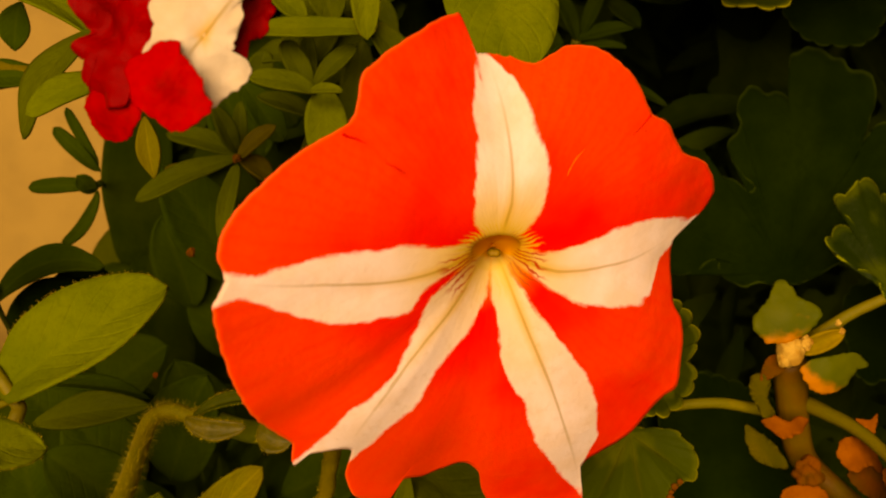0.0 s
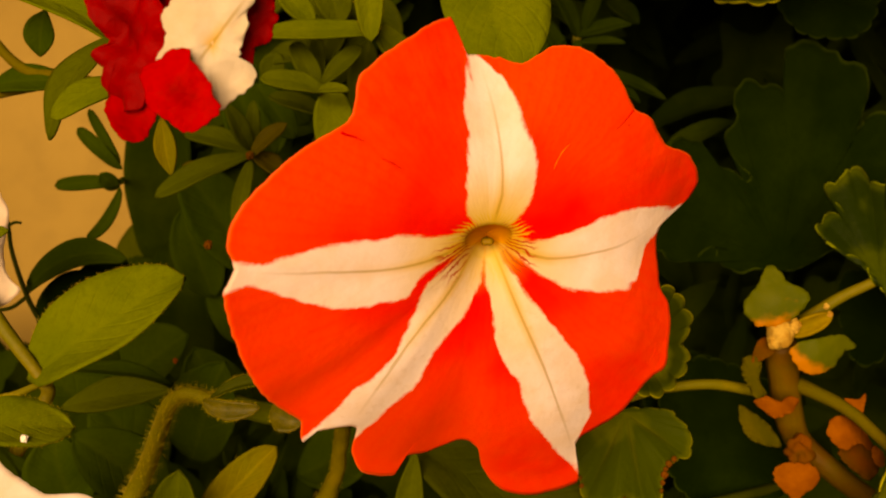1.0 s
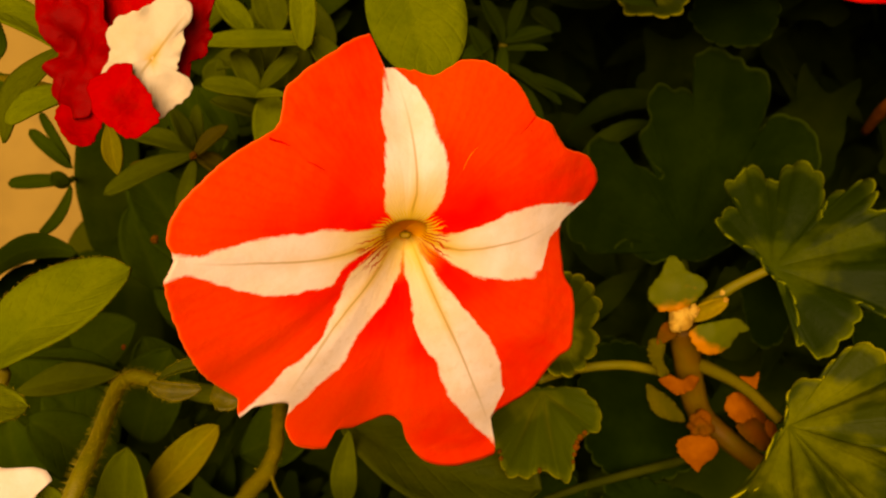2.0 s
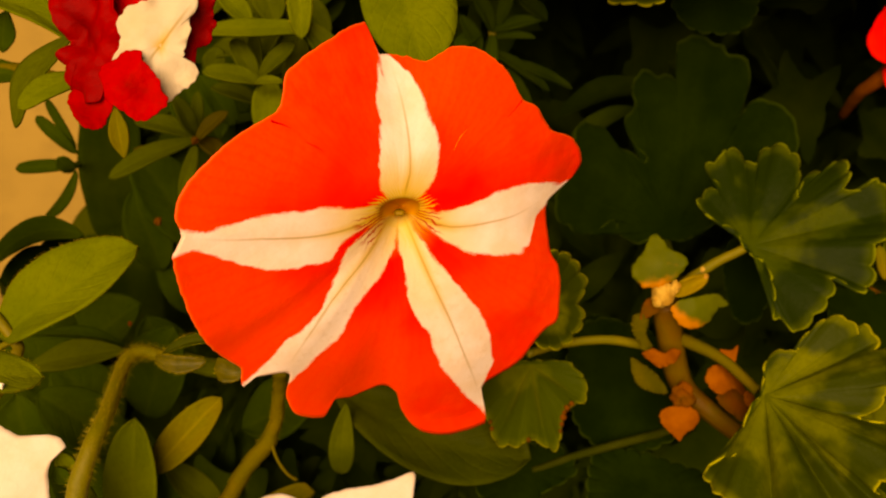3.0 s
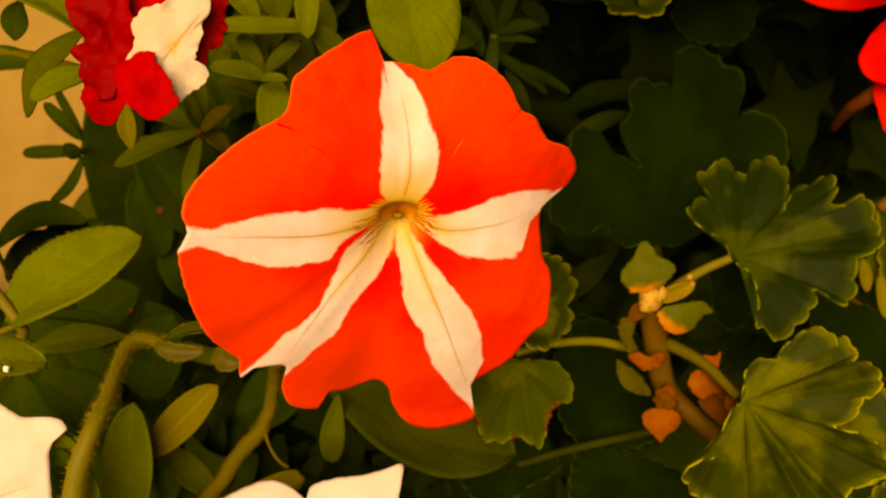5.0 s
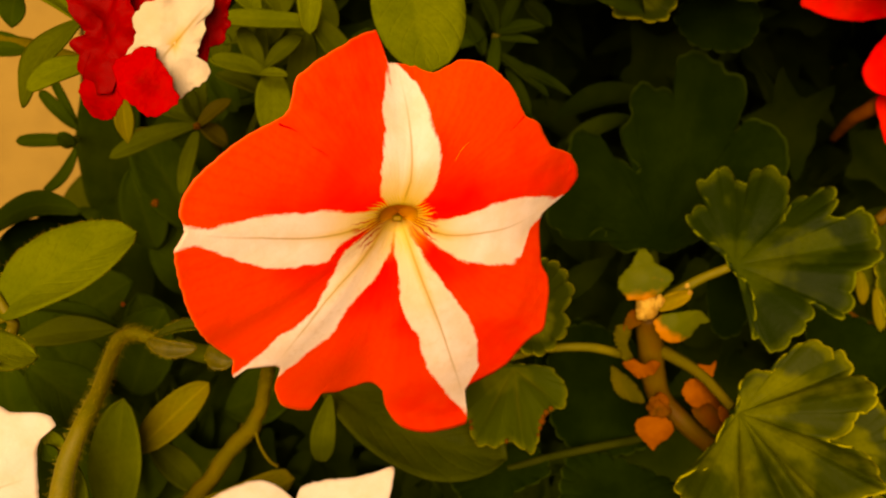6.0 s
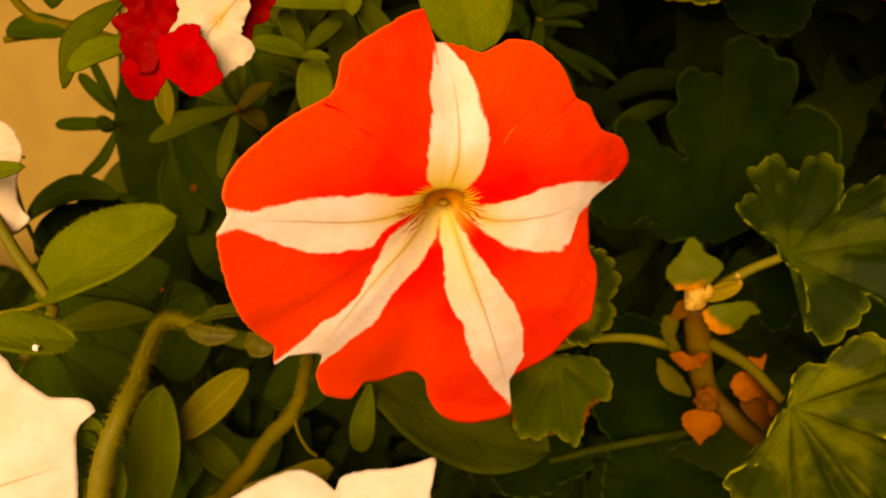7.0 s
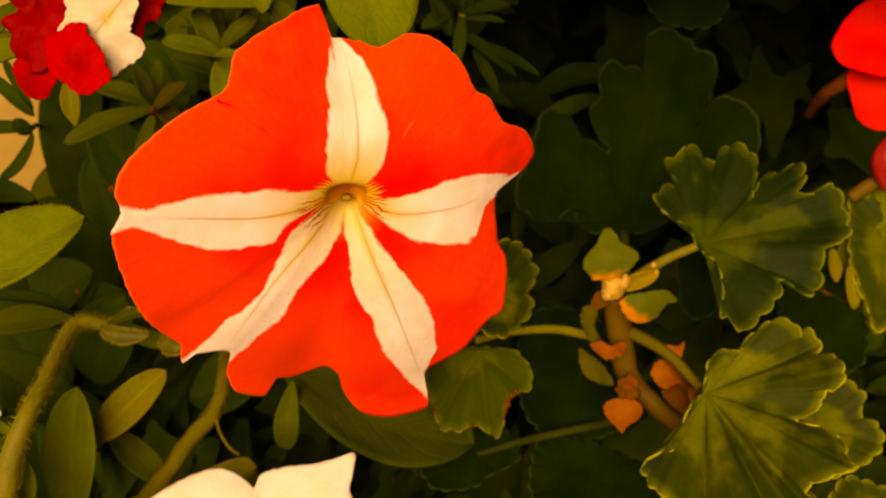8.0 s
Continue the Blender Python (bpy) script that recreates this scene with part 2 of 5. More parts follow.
STEM_BROWN = plain_material("brownish_stem", (0.0667, 0.0572, 0.002), (0.0805, 0.0594, 0.003), 150, 0.6, specular=0.03)
# STEM in a darker copy, shade put into the colour of stems farther back
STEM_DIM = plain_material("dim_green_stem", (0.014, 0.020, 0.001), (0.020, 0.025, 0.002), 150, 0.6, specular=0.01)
STEM_ROUND = plain_material("woody_green_stem", (0.082, 0.050, 0.002), (0.095, 0.040, 0.002), 120, 0.55, 0.0)
HAIR = plain_material("plant_hair", (0.28, 0.21, 0.010), (0.20, 0.16, 0.008), 300, 0.5, 0.0, specular=0.2)
BRACT = plain_material("dry_orange_bract", (0.22, 0.060, 0.002), (0.14, 0.034, 0.001), 160, 0.65, 0.15, specular=0.02)
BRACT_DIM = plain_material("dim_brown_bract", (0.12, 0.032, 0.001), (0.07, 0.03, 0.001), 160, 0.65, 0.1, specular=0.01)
SEPAL_BROWN = plain_material("brownish_sepal", (0.076, 0.062, 0.0015), (0.042, 0.040, 0.001), 400, 0.45, 0.1, 900, 0.6, 0.0006, 0.2)
LEAF_DRY = plain_material("dry_olive_bract", (0.060, 0.048, 0.002), (0.040, 0.038, 0.001), 200, 0.7, 0.12, specular=0.02)
STUB = plain_material("dry_pale_stub", (0.40, 0.25, 0.05), (0.24, 0.11, 0.012), 350, 0.8, 0.0, 600, 0.7, 0.001)
SHEATH = plain_material("dry_yellow_sheath", (0.24, 0.155, 0.010), (0.15, 0.11, 0.005), 250, 0.6, 0.2, specular=0.05)
STIGMA = plain_material("green_stigma", (0.20, 0.115, 0.010), (0.15, 0.085, 0.008), 500, 0.5)
PLASTER = plain_material("beige_plaster", (0.195, 0.120, 0.026), (0.225, 0.142, 0.032), 8, 0.85, 0.0, 260, 0.35, 0.0012, 0.2)
SOIL = plain_material("dark_soil", (0.035, 0.024, 0.015), (0.06, 0.042, 0.026), 30, 0.95, 0.0, 120, 0.9, 0.006, 0.2)


def stipule_material():
    """Green leaf scale that has turned orange from its foot."""
    m, nodes, links = material("half_dry_stipule")
    turn = calc(m, "ADD", attr(m, "s"), calc(m, "MULTIPLY", calc(m, "SUBTRACT", noise_at(m, 150, 3), 0.5), 0.7))
    green = blend(m, ramp(m, noise_at(m, 100, 3), 0.3, 0.7), (0.045, 0.062, 0.002), (0.068, 0.080, 0.003))
    colour = blend(m, ramp(m, turn, 0.50, 0.28), green, (0.36, 0.125, 0.012))
    return finish(m, colour, 0.55, 0.2, noise_at(m, 700, 4), 0.35, 0.0004, 0.06)


STIPULE = stipule_material()

# ---- building blocks ----
def mesh_object(name, verts, faces, mat, parent=None, label="", values=None, thick=0.0, smooth=True):
    """One mesh; values: named numbers for each vertex, which the materials read."""
    data = bpy.data.meshes.new(name)
    data.from_pydata([tuple(map(float, p)) for p in verts], [], faces)
    for key, numbers in (values or {}).items():
        data.attributes.new(key, "FLOAT", "POINT").data.foreach_set("value", np.asarray(numbers, dtype=np.float32).ravel())
    data.materials.append(mat)
    if smooth:
        data.polygons.foreach_set("use_smooth", [True] * len(data.polygons))
    data.update()
    ob = new(name, data)
    if thick:
        solid = ob.modifiers.new("thickness", "SOLIDIFY")
        solid.thickness, solid.offset = thick, 0.0
    if parent is not None:
        ob.parent = parent
    if label:
        tagged(ob, label)
    return ob


def thing(name, label, category, group="", kind=""):
    return tagged(new(name), label, category, group, kind)


def grid_faces(rows, columns, closed=False):
    faces = []
    for i in range(rows - 1):
        for j in range(columns if closed else columns - 1):
            k = (j + 1) % columns
            faces.append((i * columns + j, i * columns + k, (i + 1) * columns + k, (i + 1) * columns + j))
    return faces


def unit(v):
    v = np.asarray(v, float)
    return v / np.linalg.norm(v)


def round_interp(x, keys):
    """Values between (angle, value) keys that go once round the circle."""
    k = np.array(sorted(keys))
    a = np.r_[k[-2:, 0] - 360, k[:, 0], k[:2, 0] + 360]
    b = np.r_[k[-2:, 1], k[:, 1], k[:2, 1]]
    return np.interp(np.asarray(x) % 360, a, b)


def supple(x, keys):
    """The same, along a curve that bends smoothly through the keys and never overshoots them."""
    k = np.array(sorted(keys), float)
    a = np.r_[k[-3:, 0] - 360, k[:, 0], k[:3, 0] + 360]
    b = np.r_[k[-3:, 1], k[:, 1], k[:3, 1]]
    gap = np.maximum(np.diff(a), 1e-6)
    rise = np.diff(b) / gap
    slope = np.zeros(len(a))
    same = rise[:-1] * rise[1:] > 0
    slope[1:-1][same] = 2 * rise[:-1][same] * rise[1:][same] / (rise[:-1] + rise[1:])[same]
    x = np.asarray(x) % 360
    i = np.clip(np.searchsorted(a, x) - 1, 0, len(a) - 2)
    t = (x - a[i]) / gap[i]
    return b[i] * (1 + 2 * t) * (1 - t) ** 2 + slope[i] * gap[i] * t * (1 - t) ** 2 + b[i + 1] * t * t * (3 - 2 * t) + slope[i + 1] * gap[i] * t * t * (t - 1)


def ease(x, keys):
    """The same, with all kinks rounded off."""
    return sum((20 - abs(d)) * round_interp(np.asarray(x) + d, keys) for d in range(-19, 20)) / 400


def glide(points, steps):
    """A smooth line through points (Catmull-Rom)."""
    p = np.array(points, float)
    p = np.vstack([2 * p[0] - p[1], p, 2 * p[-1] - p[-2]])
    out = []
    for i in range(1, len(p) - 2):
        for t in np.linspace(0, 1, steps, endpoint=False):
            a, b, c, d = p[i - 1 : i + 3]
            out.append(0.5 * (2 * b + (c - a) * t + (2 * a - 5 * b + 4 * c - d) * t * t + (3 * b - a - 3 * c + d) * t ** 3))
    out.append(p[-2])
    return np.array(out)


def outline(keys, count):
    """A smooth closed outline through (degrees, millimetres) keys in turn: angles in radians and distances in metres at even steps."""
    k = np.array(keys, float)
    p = np.c_[k[:, 1] * np.cos(np.radians(k[:, 0])), k[:, 1] * np.sin(np.radians(k[:, 0]))] / 1000
    p = np.vstack([p[-2:], p, p[:3]])
    line = glide(p, 12)[24:-24]
    run = np.r_[0, np.cumsum(np.linalg.norm(np.diff(line, axis=0), axis=1))]
    even = np.linspace(0, run[-1], count, endpoint=False)
    x, y = np.interp(even, run, line[:, 0]), np.interp(even, run, line[:, 1])
    return np.arctan2(y, x), np.hypot(x, y), even, run[-1]


def wobble(p, scale, amount, seed=0.0):
    return amount * noise.noise(Vector((p[0] * scale + seed, p[1] * scale, p[2] * scale)))


def tube(name, points, widths, mat, parent, label="", sides=10, steps=8, knobbly=0.04):
    """A stem along points, with a width at each of them."""
    line = glide(points, steps)
    wide = np.interp(np.linspace(0, 1, len(line)), np.linspace(0, 1, len(widths)), widths)
    side = unit(np.cross(line[1] - line[0], (0.31, 0.2, 0.93)))
    verts = []
    for i, p in enumerate(line):
        ahead = unit(line[min(i + 1, len(line) - 1)] - line[max(i - 1, 0)])
        side = unit(side - ahead * (side @ ahead))
        other = np.cross(ahead, side)
        for j in range(sides):
            a = 2 * math.pi * j / sides
            q = math.cos(a) * side + math.sin(a) * other
            verts.append(p + q * wide[i] / 2 * (1 + wobble(p + q * 0.002, 300, 2 * knobbly)))
    faces = grid_faces(len(line), sides, True)
    faces += [tuple(range(sides))[::-1], tuple(range(len(verts) - sides, len(verts)))]
    ob = mesh_object(name, verts, faces, mat, parent, label)
    return ob, line, wide


def hairs(roots, ways, length, parent, seed=0, thick=0.00003, loose=0.28):
    """Short glandular hairs, joined into one part."""
    rng = np.random.default_rng(seed)
    verts, faces = [], []
    for p, w in zip(roots, ways):
        w = unit(unit(w) + rng.normal(0, loose, 3))
        a = unit(np.cross(w, (0.3, 0.5, 0.81)))
        b = np.cross(w, a)
        n, size = len(verts), length * rng.uniform(0.5, 1.15)
        for k in range(3):
            ang = k * 2.0944
            verts.append(p + thick * (math.cos(ang) * a + math.sin(ang) * b))
        verts.append(p + w * size)
        faces += [(n, n + 1, n + 3), (n + 1, n + 2, n + 3), (n + 2, n, n + 3)]
    ob = mesh_object("hair", verts, faces, HAIR, parent, smooth=False)
    tagged(ob, kind="stuff")
    return ob


def stem_hairs(line, wide, count, length, parent, seed=0):
    rng = np.random.default_rng(seed)
    roots, ways = [], []
    for _ in range(count):
        i = rng.integers(1, len(line) - 1)
        ahead = unit(line[i + 1] - line[i - 1])
        w = unit(np.cross(ahead, rng.normal(0, 1, 3)))
        p = line[i] + (line[i + 1] - line[i]) * rng.uniform() + w * wide[i] / 2 * 0.95
        roots.append(p), ways.append(w)
    return hairs(roots, ways, length, parent, seed, 0.000025, 0.25)


def blade(base, tip, width, face, arch=0.08, cup=0.15, wide_at=0.5, blunt=0.8, wave=0.03, seed=0.0, rows=22, columns=11, bend=0.0, foot=0.08):
    """Points of a simple leaf from base to tip. face: the way its upper side looks; arch: its bow; cup: how far the sides rise."""
    base, tip, face = np.array(base, float), np.array(tip, float), np.array(face, float)
    along = tip - base
    size = np.linalg.norm(along)
    along /= size
    face = unit(face - along * (face @ along))
    side = np.cross(face, along)
    verts, s, off, rim = [], [], [], []
    for i in range(rows):
        u = i / (rows - 1)
        k = u ** (math.log(0.5) / math.log(wide_at))
        w = (max(math.sin(math.pi * k), 0.0) ** blunt) * (1 - foot * (1 - u)) + (0.10 * foot * 4 * (1 - u) ** 3)
        for j in range(columns):
            v = 2 * j / (columns - 1) - 1
            p = base + along * size * u + side * (v * w * width / 2 + bend * size * 4 * u * (1 - u))
            lift = arch * size * 4 * u * (1 - u) + cup * width * (v * v) * w + wave * width * abs(v) * math.sin(9 * u + 3 * v + seed)
            lift += wobble(p, 90, 0.06 * width, seed) - 0.03 * width * math.exp(-((v / 0.1) ** 2)) * w
            verts.append(p + face * lift)
            s.append(u), off.append(abs(v)), rim.append(abs(v))
    return np.array(verts), grid_faces(rows, columns), {"s": s, "off": off, "rim": rim}, face, side


def leaf(parent, base, tip, width, face=(0, -0.6, 0.8), mat=None, fuzz=0, label="", name="leaf", thick=0.0005, **shape):
    """A simple oval leaf as a part of a plant; fuzz: how many hairs stand on its edge."""
    shape.setdefault("seed", float(100 * base[0] + 37 * base[2]))
    verts, faces, values, up, side = blade(base, tip, width, face, **shape)
    ob = mesh_object(name, verts, faces, mat or LEAF, parent, label, values, thick)
    if fuzz:
        rng = np.random.default_rng(int(abs(base[0]) * 1e5))
        rows, columns = shape.get("rows", 22), shape.get("columns", 11)
        roots, ways = [], []
        for _ in range(fuzz):
            i, j = rng.integers(0, rows - 1), rng.choice([0, columns - 1])
            a, b = verts[i * columns + j], verts[(i + 1) * columns + j]
            out = side * (1 if j else -1)
            roots.append(a + (b - a) * rng.uniform()), ways.append(out + 0.5 * up)
        for _ in range(fuzz // 2):
            roots.append(verts[rng.integers(len(verts))]), ways.append(up)
        hairs(roots, ways, 0.0008, ob, fuzz)
    return ob


def scalloped(center, face, top, keys, cup=0.10, pleat=0.05, tooth=0.0013, pitch=0.0048, around=300, rings=16, seed=0.0, ribs=None, crease=0.12):
    """Points of a round lobed leaf. keys: (degrees from its right, millimetres) of lobe tips and bays in turn; ribs: degrees of its main
    veins, along which it is pleated; crease: the depth of these veins."""
    center, face = np.array(center, float), unit(face)
    up = unit(np.array(top, float) - face * (np.array(top, float) @ face))
    right = np.cross(up, face)
    turn, reach, run, whole = outline(keys, around)
    ang = np.degrees(turn)
    soft = np.convolve(np.r_[reach[-8:], reach, reach[:8]], np.ones(17) / 17, "valid")
    lobes = [ang[i] for i in range(around) if soft[i] > 0.6 * soft.max() and soft[i] >= max(soft[(i + q) % around] for q in range(-8, 9))] or [0.0]
    if ribs:
        lobes = ribs
    spread = 17 if ribs else 32
    away = np.min([np.abs((ang - a + 180) % 360 - 180) for a in lobes], axis=0)
    teeth = np.abs(np.sin(math.pi * np.round(whole / pitch) * run / whole)) ** 0.6
    size = reach.max()
    verts, s, off, rim = [center], [0.0], [0.0], [0.0]
    for i in range(1, rings + 1):
        f = (i / rings) ** 0.85
        for a, r, d, t in zip(ang, reach, away, teeth):
            dist = r * f + (tooth * (t - 0.5) if i == rings else tooth * 0.5 * (t - 0.5) * f ** 6)
            p = center + dist * (math.cos(radians(a)) * right + math.sin(radians(a)) * up)
            lift = cup * dist * dist / size + pleat * dist * f / (f + 0.3) * (min(d, spread) / spread - 0.35)
            lift += wobble(p, 70, 0.035 * size * f, seed) + 0.012 * size * f ** 4 * math.sin(radians(a) * 11 + seed) + tooth * 0.5 * f ** 5 * (t - 0.5)
            if ribs:
                lift -= crease * dist * math.exp(-((d / 4.0) ** 2)) * min(1.0, 1.6 * (1.05 - f))
            verts.append(p + face * lift)
            s.append(f), rim.append(f), off.append(min(1.0, 0.25 * max(0.0, 1 - 6 * f) + radians(d) * dist / 0.004))
    faces = [(0, 1 + (j + 1) % around, 1 + j) for j in range(around)]
    faces += [tuple(1 + q for q in f) for f in grid_faces(rings, around, True)]
    return np.array(verts), faces, {"s": s, "off": off, "rim": rim}


def round_leaf(parent, center, face, top, keys, mat=None, label="", thick=0.0006, **shape):
    verts, faces, values = scalloped(center, face, top, keys, **shape)
    return mesh_object("leaf", verts, faces, mat or LEAF_ROUND, parent, label, values, thick)


def corolla(name, center, face, up, rim, lift, arms, mat, parent, label="", throat=0.0046, deep=0.001, back=None, around=720, rings=46, folds=(), frill=0.00008, seed=0.0):
    """The fused petals of a petunia. rim: (degrees, millimetres) of its outline; lift: (degrees, millimetres) by which the outline stands
    before the throat; arms: five pale star arms, each a list of (border, midrib, border) in degrees from the throat outwards; folds: (degrees,
    width, millimetres) of creases; back: the way in which the tube runs."""
    center, face, up = np.array(center, float), unit(face), unit(up)
    right = np.cross(up, face)
    back = unit(back if back is not None else -face)
    ang = 268 + np.linspace(0, 360, around, endpoint=False)
    reach = supple(ang, rim) / 1000
    reach = reach + np.array([0.00022 * noise.noise(Vector((24 * math.cos(radians(a)), 24 * math.sin(radians(a)), seed + 9))) + 0.00008 * noise.noise(Vector((70 * math.cos(radians(a)), 70 * math.sin(radians(a)), seed))) for a in ang])
    high, even = ease(ang, lift) / 1000, ease(ang, rim) / 1000
    rad = np.radians(ang)
    low = ((1 - np.sin(rad)) / 2) ** 3
    slope = 0.0015 + 0.0085 * low
    sink = 0.0006 + 0.0052 * low
    bulge = 0.0005 + 0.0025 * np.cbrt(low)
    ring = 1 / np.hypot(np.cos(rad) / throat, np.sin(rad) / np.where(np.sin(rad) > 0, 0.58 * throat, 1.1 * throat))
    verts, S, ARM, OFF, ANG = [], [], [], [], []
    levels = [-(1 - i / 16) for i in range(16)] + [i / (rings - 1) for i in range(rings)]
    stations = np.array([0.02, 0.1, 0.2, 0.3, 0.4, 0.5, 0.6, 0.7, 0.8, 0.9, 1.0])
    for f in levels:
        best, off = np.full(around, 180.0), np.full(around, 9.0)
        q = max(f, 0.0)
        for arm in arms:
            a = np.array(arm)
            first, mid, last = (np.interp(q, stations[-len(a):], a[:, k]) for k in range(3))
            d = (ang - mid + 180) % 360 - 180
            near = np.maximum(d - (last - mid), (first - mid) - d)
            off = np.where(near < best, np.radians(d), off)
            best = np.minimum(best, near)
        for j in range(around):
            if f < 0:
                k = -f
                open_low = min(1.0, max(0.0, 0.5 - 0.9 * math.sin(rad[j])))
                r = ring[j] * (1 - k ** (2.4 - 1.3 * open_low))
                p = center + r * (math.cos(rad[j]) * right + math.sin(rad[j]) * up) + back * (sink[j] + (0.0095 + deep - sink[j]) * k ** (0.75 + 0.4 * open_low))
                p = p - up * (0.0006 * k)
            else:
                r = ring[j] + (reach[j] - ring[j]) * f
                g = (r - ring[j]) / (even[j] - ring[j])
                h = high[j] * g * g + bulge[j] * math.sin(math.pi * min(g, 1.0))
                for a, w, mm in folds:
                    d = (ang[j] - a + 180) % 360 - 180
                    h += mm / 1000 * min(1.0, r / 0.02) ** 2 * math.exp(-((d / w) ** 2)) * math.sin(math.pi * min(g * 1.05, 1) * 0.62)
                p = center + r * (math.cos(rad[j]) * right + math.sin(rad[j]) * up)
                h += wobble(p, 60, 0.0009 * f, seed) + wobble(p, 260, 0.00012 * f, seed + 3) + frill * f ** 6 * math.sin(ang[j] * 0.55 + seed) 
                p = p + face * h + back * (sink[j] * math.exp(-(r - ring[j]) / slope[j]))
            r = max(r, throat)
            verts.append(p), S.append(f), ARM.append(radians(best[j]) * r * 1000), OFF.append(off[j] * r), ANG.append(rad[j])
    faces = [tuple(range(around))] + grid_faces(len(levels), around, True)
    return mesh_object(name, verts, faces, mat, parent, label, {"s": S, "arm": ARM, "off": OFF, "ang": ANG}, 0.0003)


def knob(name, place, size, mat, parent, label=""):
    """A small two-lobed knob."""
    bm = bmesh.new()
    bmesh.ops.create_icosphere(bm, subdivisions=3, radius=size)
    for v in bm.verts:
        v.co.z *= 0.7
        v.co *= 1 - 0.25 * math.exp(-((v.co.x / (0.25 * size)) ** 2))
        v.co += Vector(place)
    data = bpy.data.meshes.new(name)
    bm.to_mesh(data)
    bm.free()
    data.materials.append(mat)
    data.polygons.foreach_set("use_smooth", [True] * len(data.polygons))
    ob = new(name, data)
    ob.parent = parent
    return tagged(ob, label)


def crumb(name, place, size, mat, parent, label="", rough=1.0):
    """A shrivelled, broken lump."""
    bm = bmesh.new()
    bmesh.ops.create_icosphere(bm, subdivisions=4, radius=size)
    for v in bm.verts:
        p = v.co / size
        f = 1 + 0.45 * rough * noise.noise(p * 1.8 + Vector(place) * 90) + 0.12 * abs(noise.noise(p * 3.5))
        v.co = Vector((v.co.x * f * 0.85, v.co.y * f * 0.85, v.co.z * f)) + Vector(place)
    data = bpy.data.meshes.new(name)
    bm.to_mesh(data)
    bm.free()
    data.materials.append(mat)
    data.polygons.foreach_set("use_smooth", [True] * len(data.polygons))
    ob = new(name, data)
    ob.parent = parent
    return tagged(ob, label)


def bud(name, base, tip, width, mat, parent, label=""):
    """A closed pointed bud with faint seams between its wrapped petals."""
    base, tip = np.array(base), np.array(tip)
    way = unit(tip - base)
    side = unit(np.cross(way, (0.2, 1.0, 0.1)))
    other = np.cross(way, side)
    verts, rows, columns = [], 20, 30
    for i in range(rows):
        u = i / (rows - 1)
        w = max(math.sin(math.pi * (u * 0.97 + 0.015)) ** 0.75, 0.02) * (1 - 0.2 * u) * width / 2
        for j in range(columns):
            a = 2 * math.pi * j / columns
            r = w * (1 - 0.10 * max(0, math.cos(2.5 * a + 2 * u)) ** 8)
            verts.append(base + (tip - base) * u + r * (math.cos(a) * side + math.sin(a) * other))
    return mesh_object(name, verts, grid_faces(rows, columns, True), mat, parent, label)


def ruffle(parent, center, face, keys, mat, label="", dome=0.1, frill=0.06, waves=9, seed=0.0, crumple=0.4, pale=None, around=200, rings=18, start=0.45, name="petal", axis=None, ragged=1.0):
    """A crumpled petal lobe about its middle. keys: (degrees from its right, millimetres) of its outline; pale: (degrees, half width) of a pale sector; axis: degrees
    along which it ages from its foot to its tip, in place of outwards."""
    center, face = np.array(center, float), unit(face)
    up = unit(np.array((0, 0, 1.0)) - face * face[2])
    right = np.cross(up, face)
    turn_at, reach, _, _ = outline(keys, around)
    ang = np.degrees(turn_at)
    edge = ragged * np.array([0.05 * noise.noise(Vector((3 * math.cos(radians(a)) * 2, 3 * math.sin(radians(a)) * 2, seed))) + 0.06 * noise.noise(Vector((7 * math.cos(radians(a)), 7 * math.sin(radians(a)), seed + 5))) for a in ang])
    size = reach.max()
    verts, s, arm, off, turn = [center + face * (dome * size + wobble(center, 110, crumple * size, seed) + wobble(center, 330, 0.25 * crumple * size, seed))], [start if axis is None else 0.5 + 0.5 * start], [9.0], [1.0], [0.0]
    for i in range(1, rings + 1):
        f = i / rings
        for a, r, e in zip(ang, reach, edge):
            dist = r * f * (1 + e * f ** 6)
            p = center + dist * (math.cos(radians(a)) * right + math.sin(radians(a)) * up)
            lift = dome * size * math.exp(-2 * (dist / size) ** 2) + frill * size * f ** 6 * math.sin(waves * radians(a) + seed) + wobble(p, 110, crumple * size, seed) + wobble(p, 330, 0.25 * crumple * size, seed)
            verts.append(p + face * lift)
            along = f if axis is None else 0.5 + 0.5 * dist / size * math.cos(radians(a - axis))
            s.append(start + (1 - start) * along), turn.append(0.0)
            d = (a - pale[0] + 180) % 360 - 180 if pale else 99.0
            arm.append(9.0), off.append(r * f * math.sin(radians(d)) if pale else 1.0)
    faces = [(0, 1 + (j + 1) % around, 1 + j) for j in range(around)]
    faces += [tuple(1 + q for q in f) for f in grid_faces(rings, around, True)]
    return mesh_object(name, verts, faces, mat, parent, label, {"s": s, "arm": arm, "off": off, "ang": turn}, 0.0003)

# ---- the setting ----
def box(name, low, high, mat, label, category, round_edge=0.004):
    (a, b, c), (d, e, f) = low, high
    bm = bmesh.new()
    bmesh.ops.create_cube(bm, size=1.0)
    for v in bm.verts:
        v.co = Vector(((a + d) / 2 + v.co.x * (d - a), (b + e) / 2 + v.co.y * (e - b), (c + f) / 2 + v.co.z * (f - c)))
    bmesh.ops.bevel(bm, geom=bm.edges[:], offset=round_edge, segments=6, affect="EDGES")
    data = bpy.data.meshes.new(name)
    bm.to_mesh(data)
    bm.free()
    data.materials.append(mat)
    data.polygons.foreach_set("use_smooth", [True] * len(data.polygons))
    data.set_sharp_from_angle(angle=radians(40))
    return tagged(new(name, data), label, category, kind="structure")


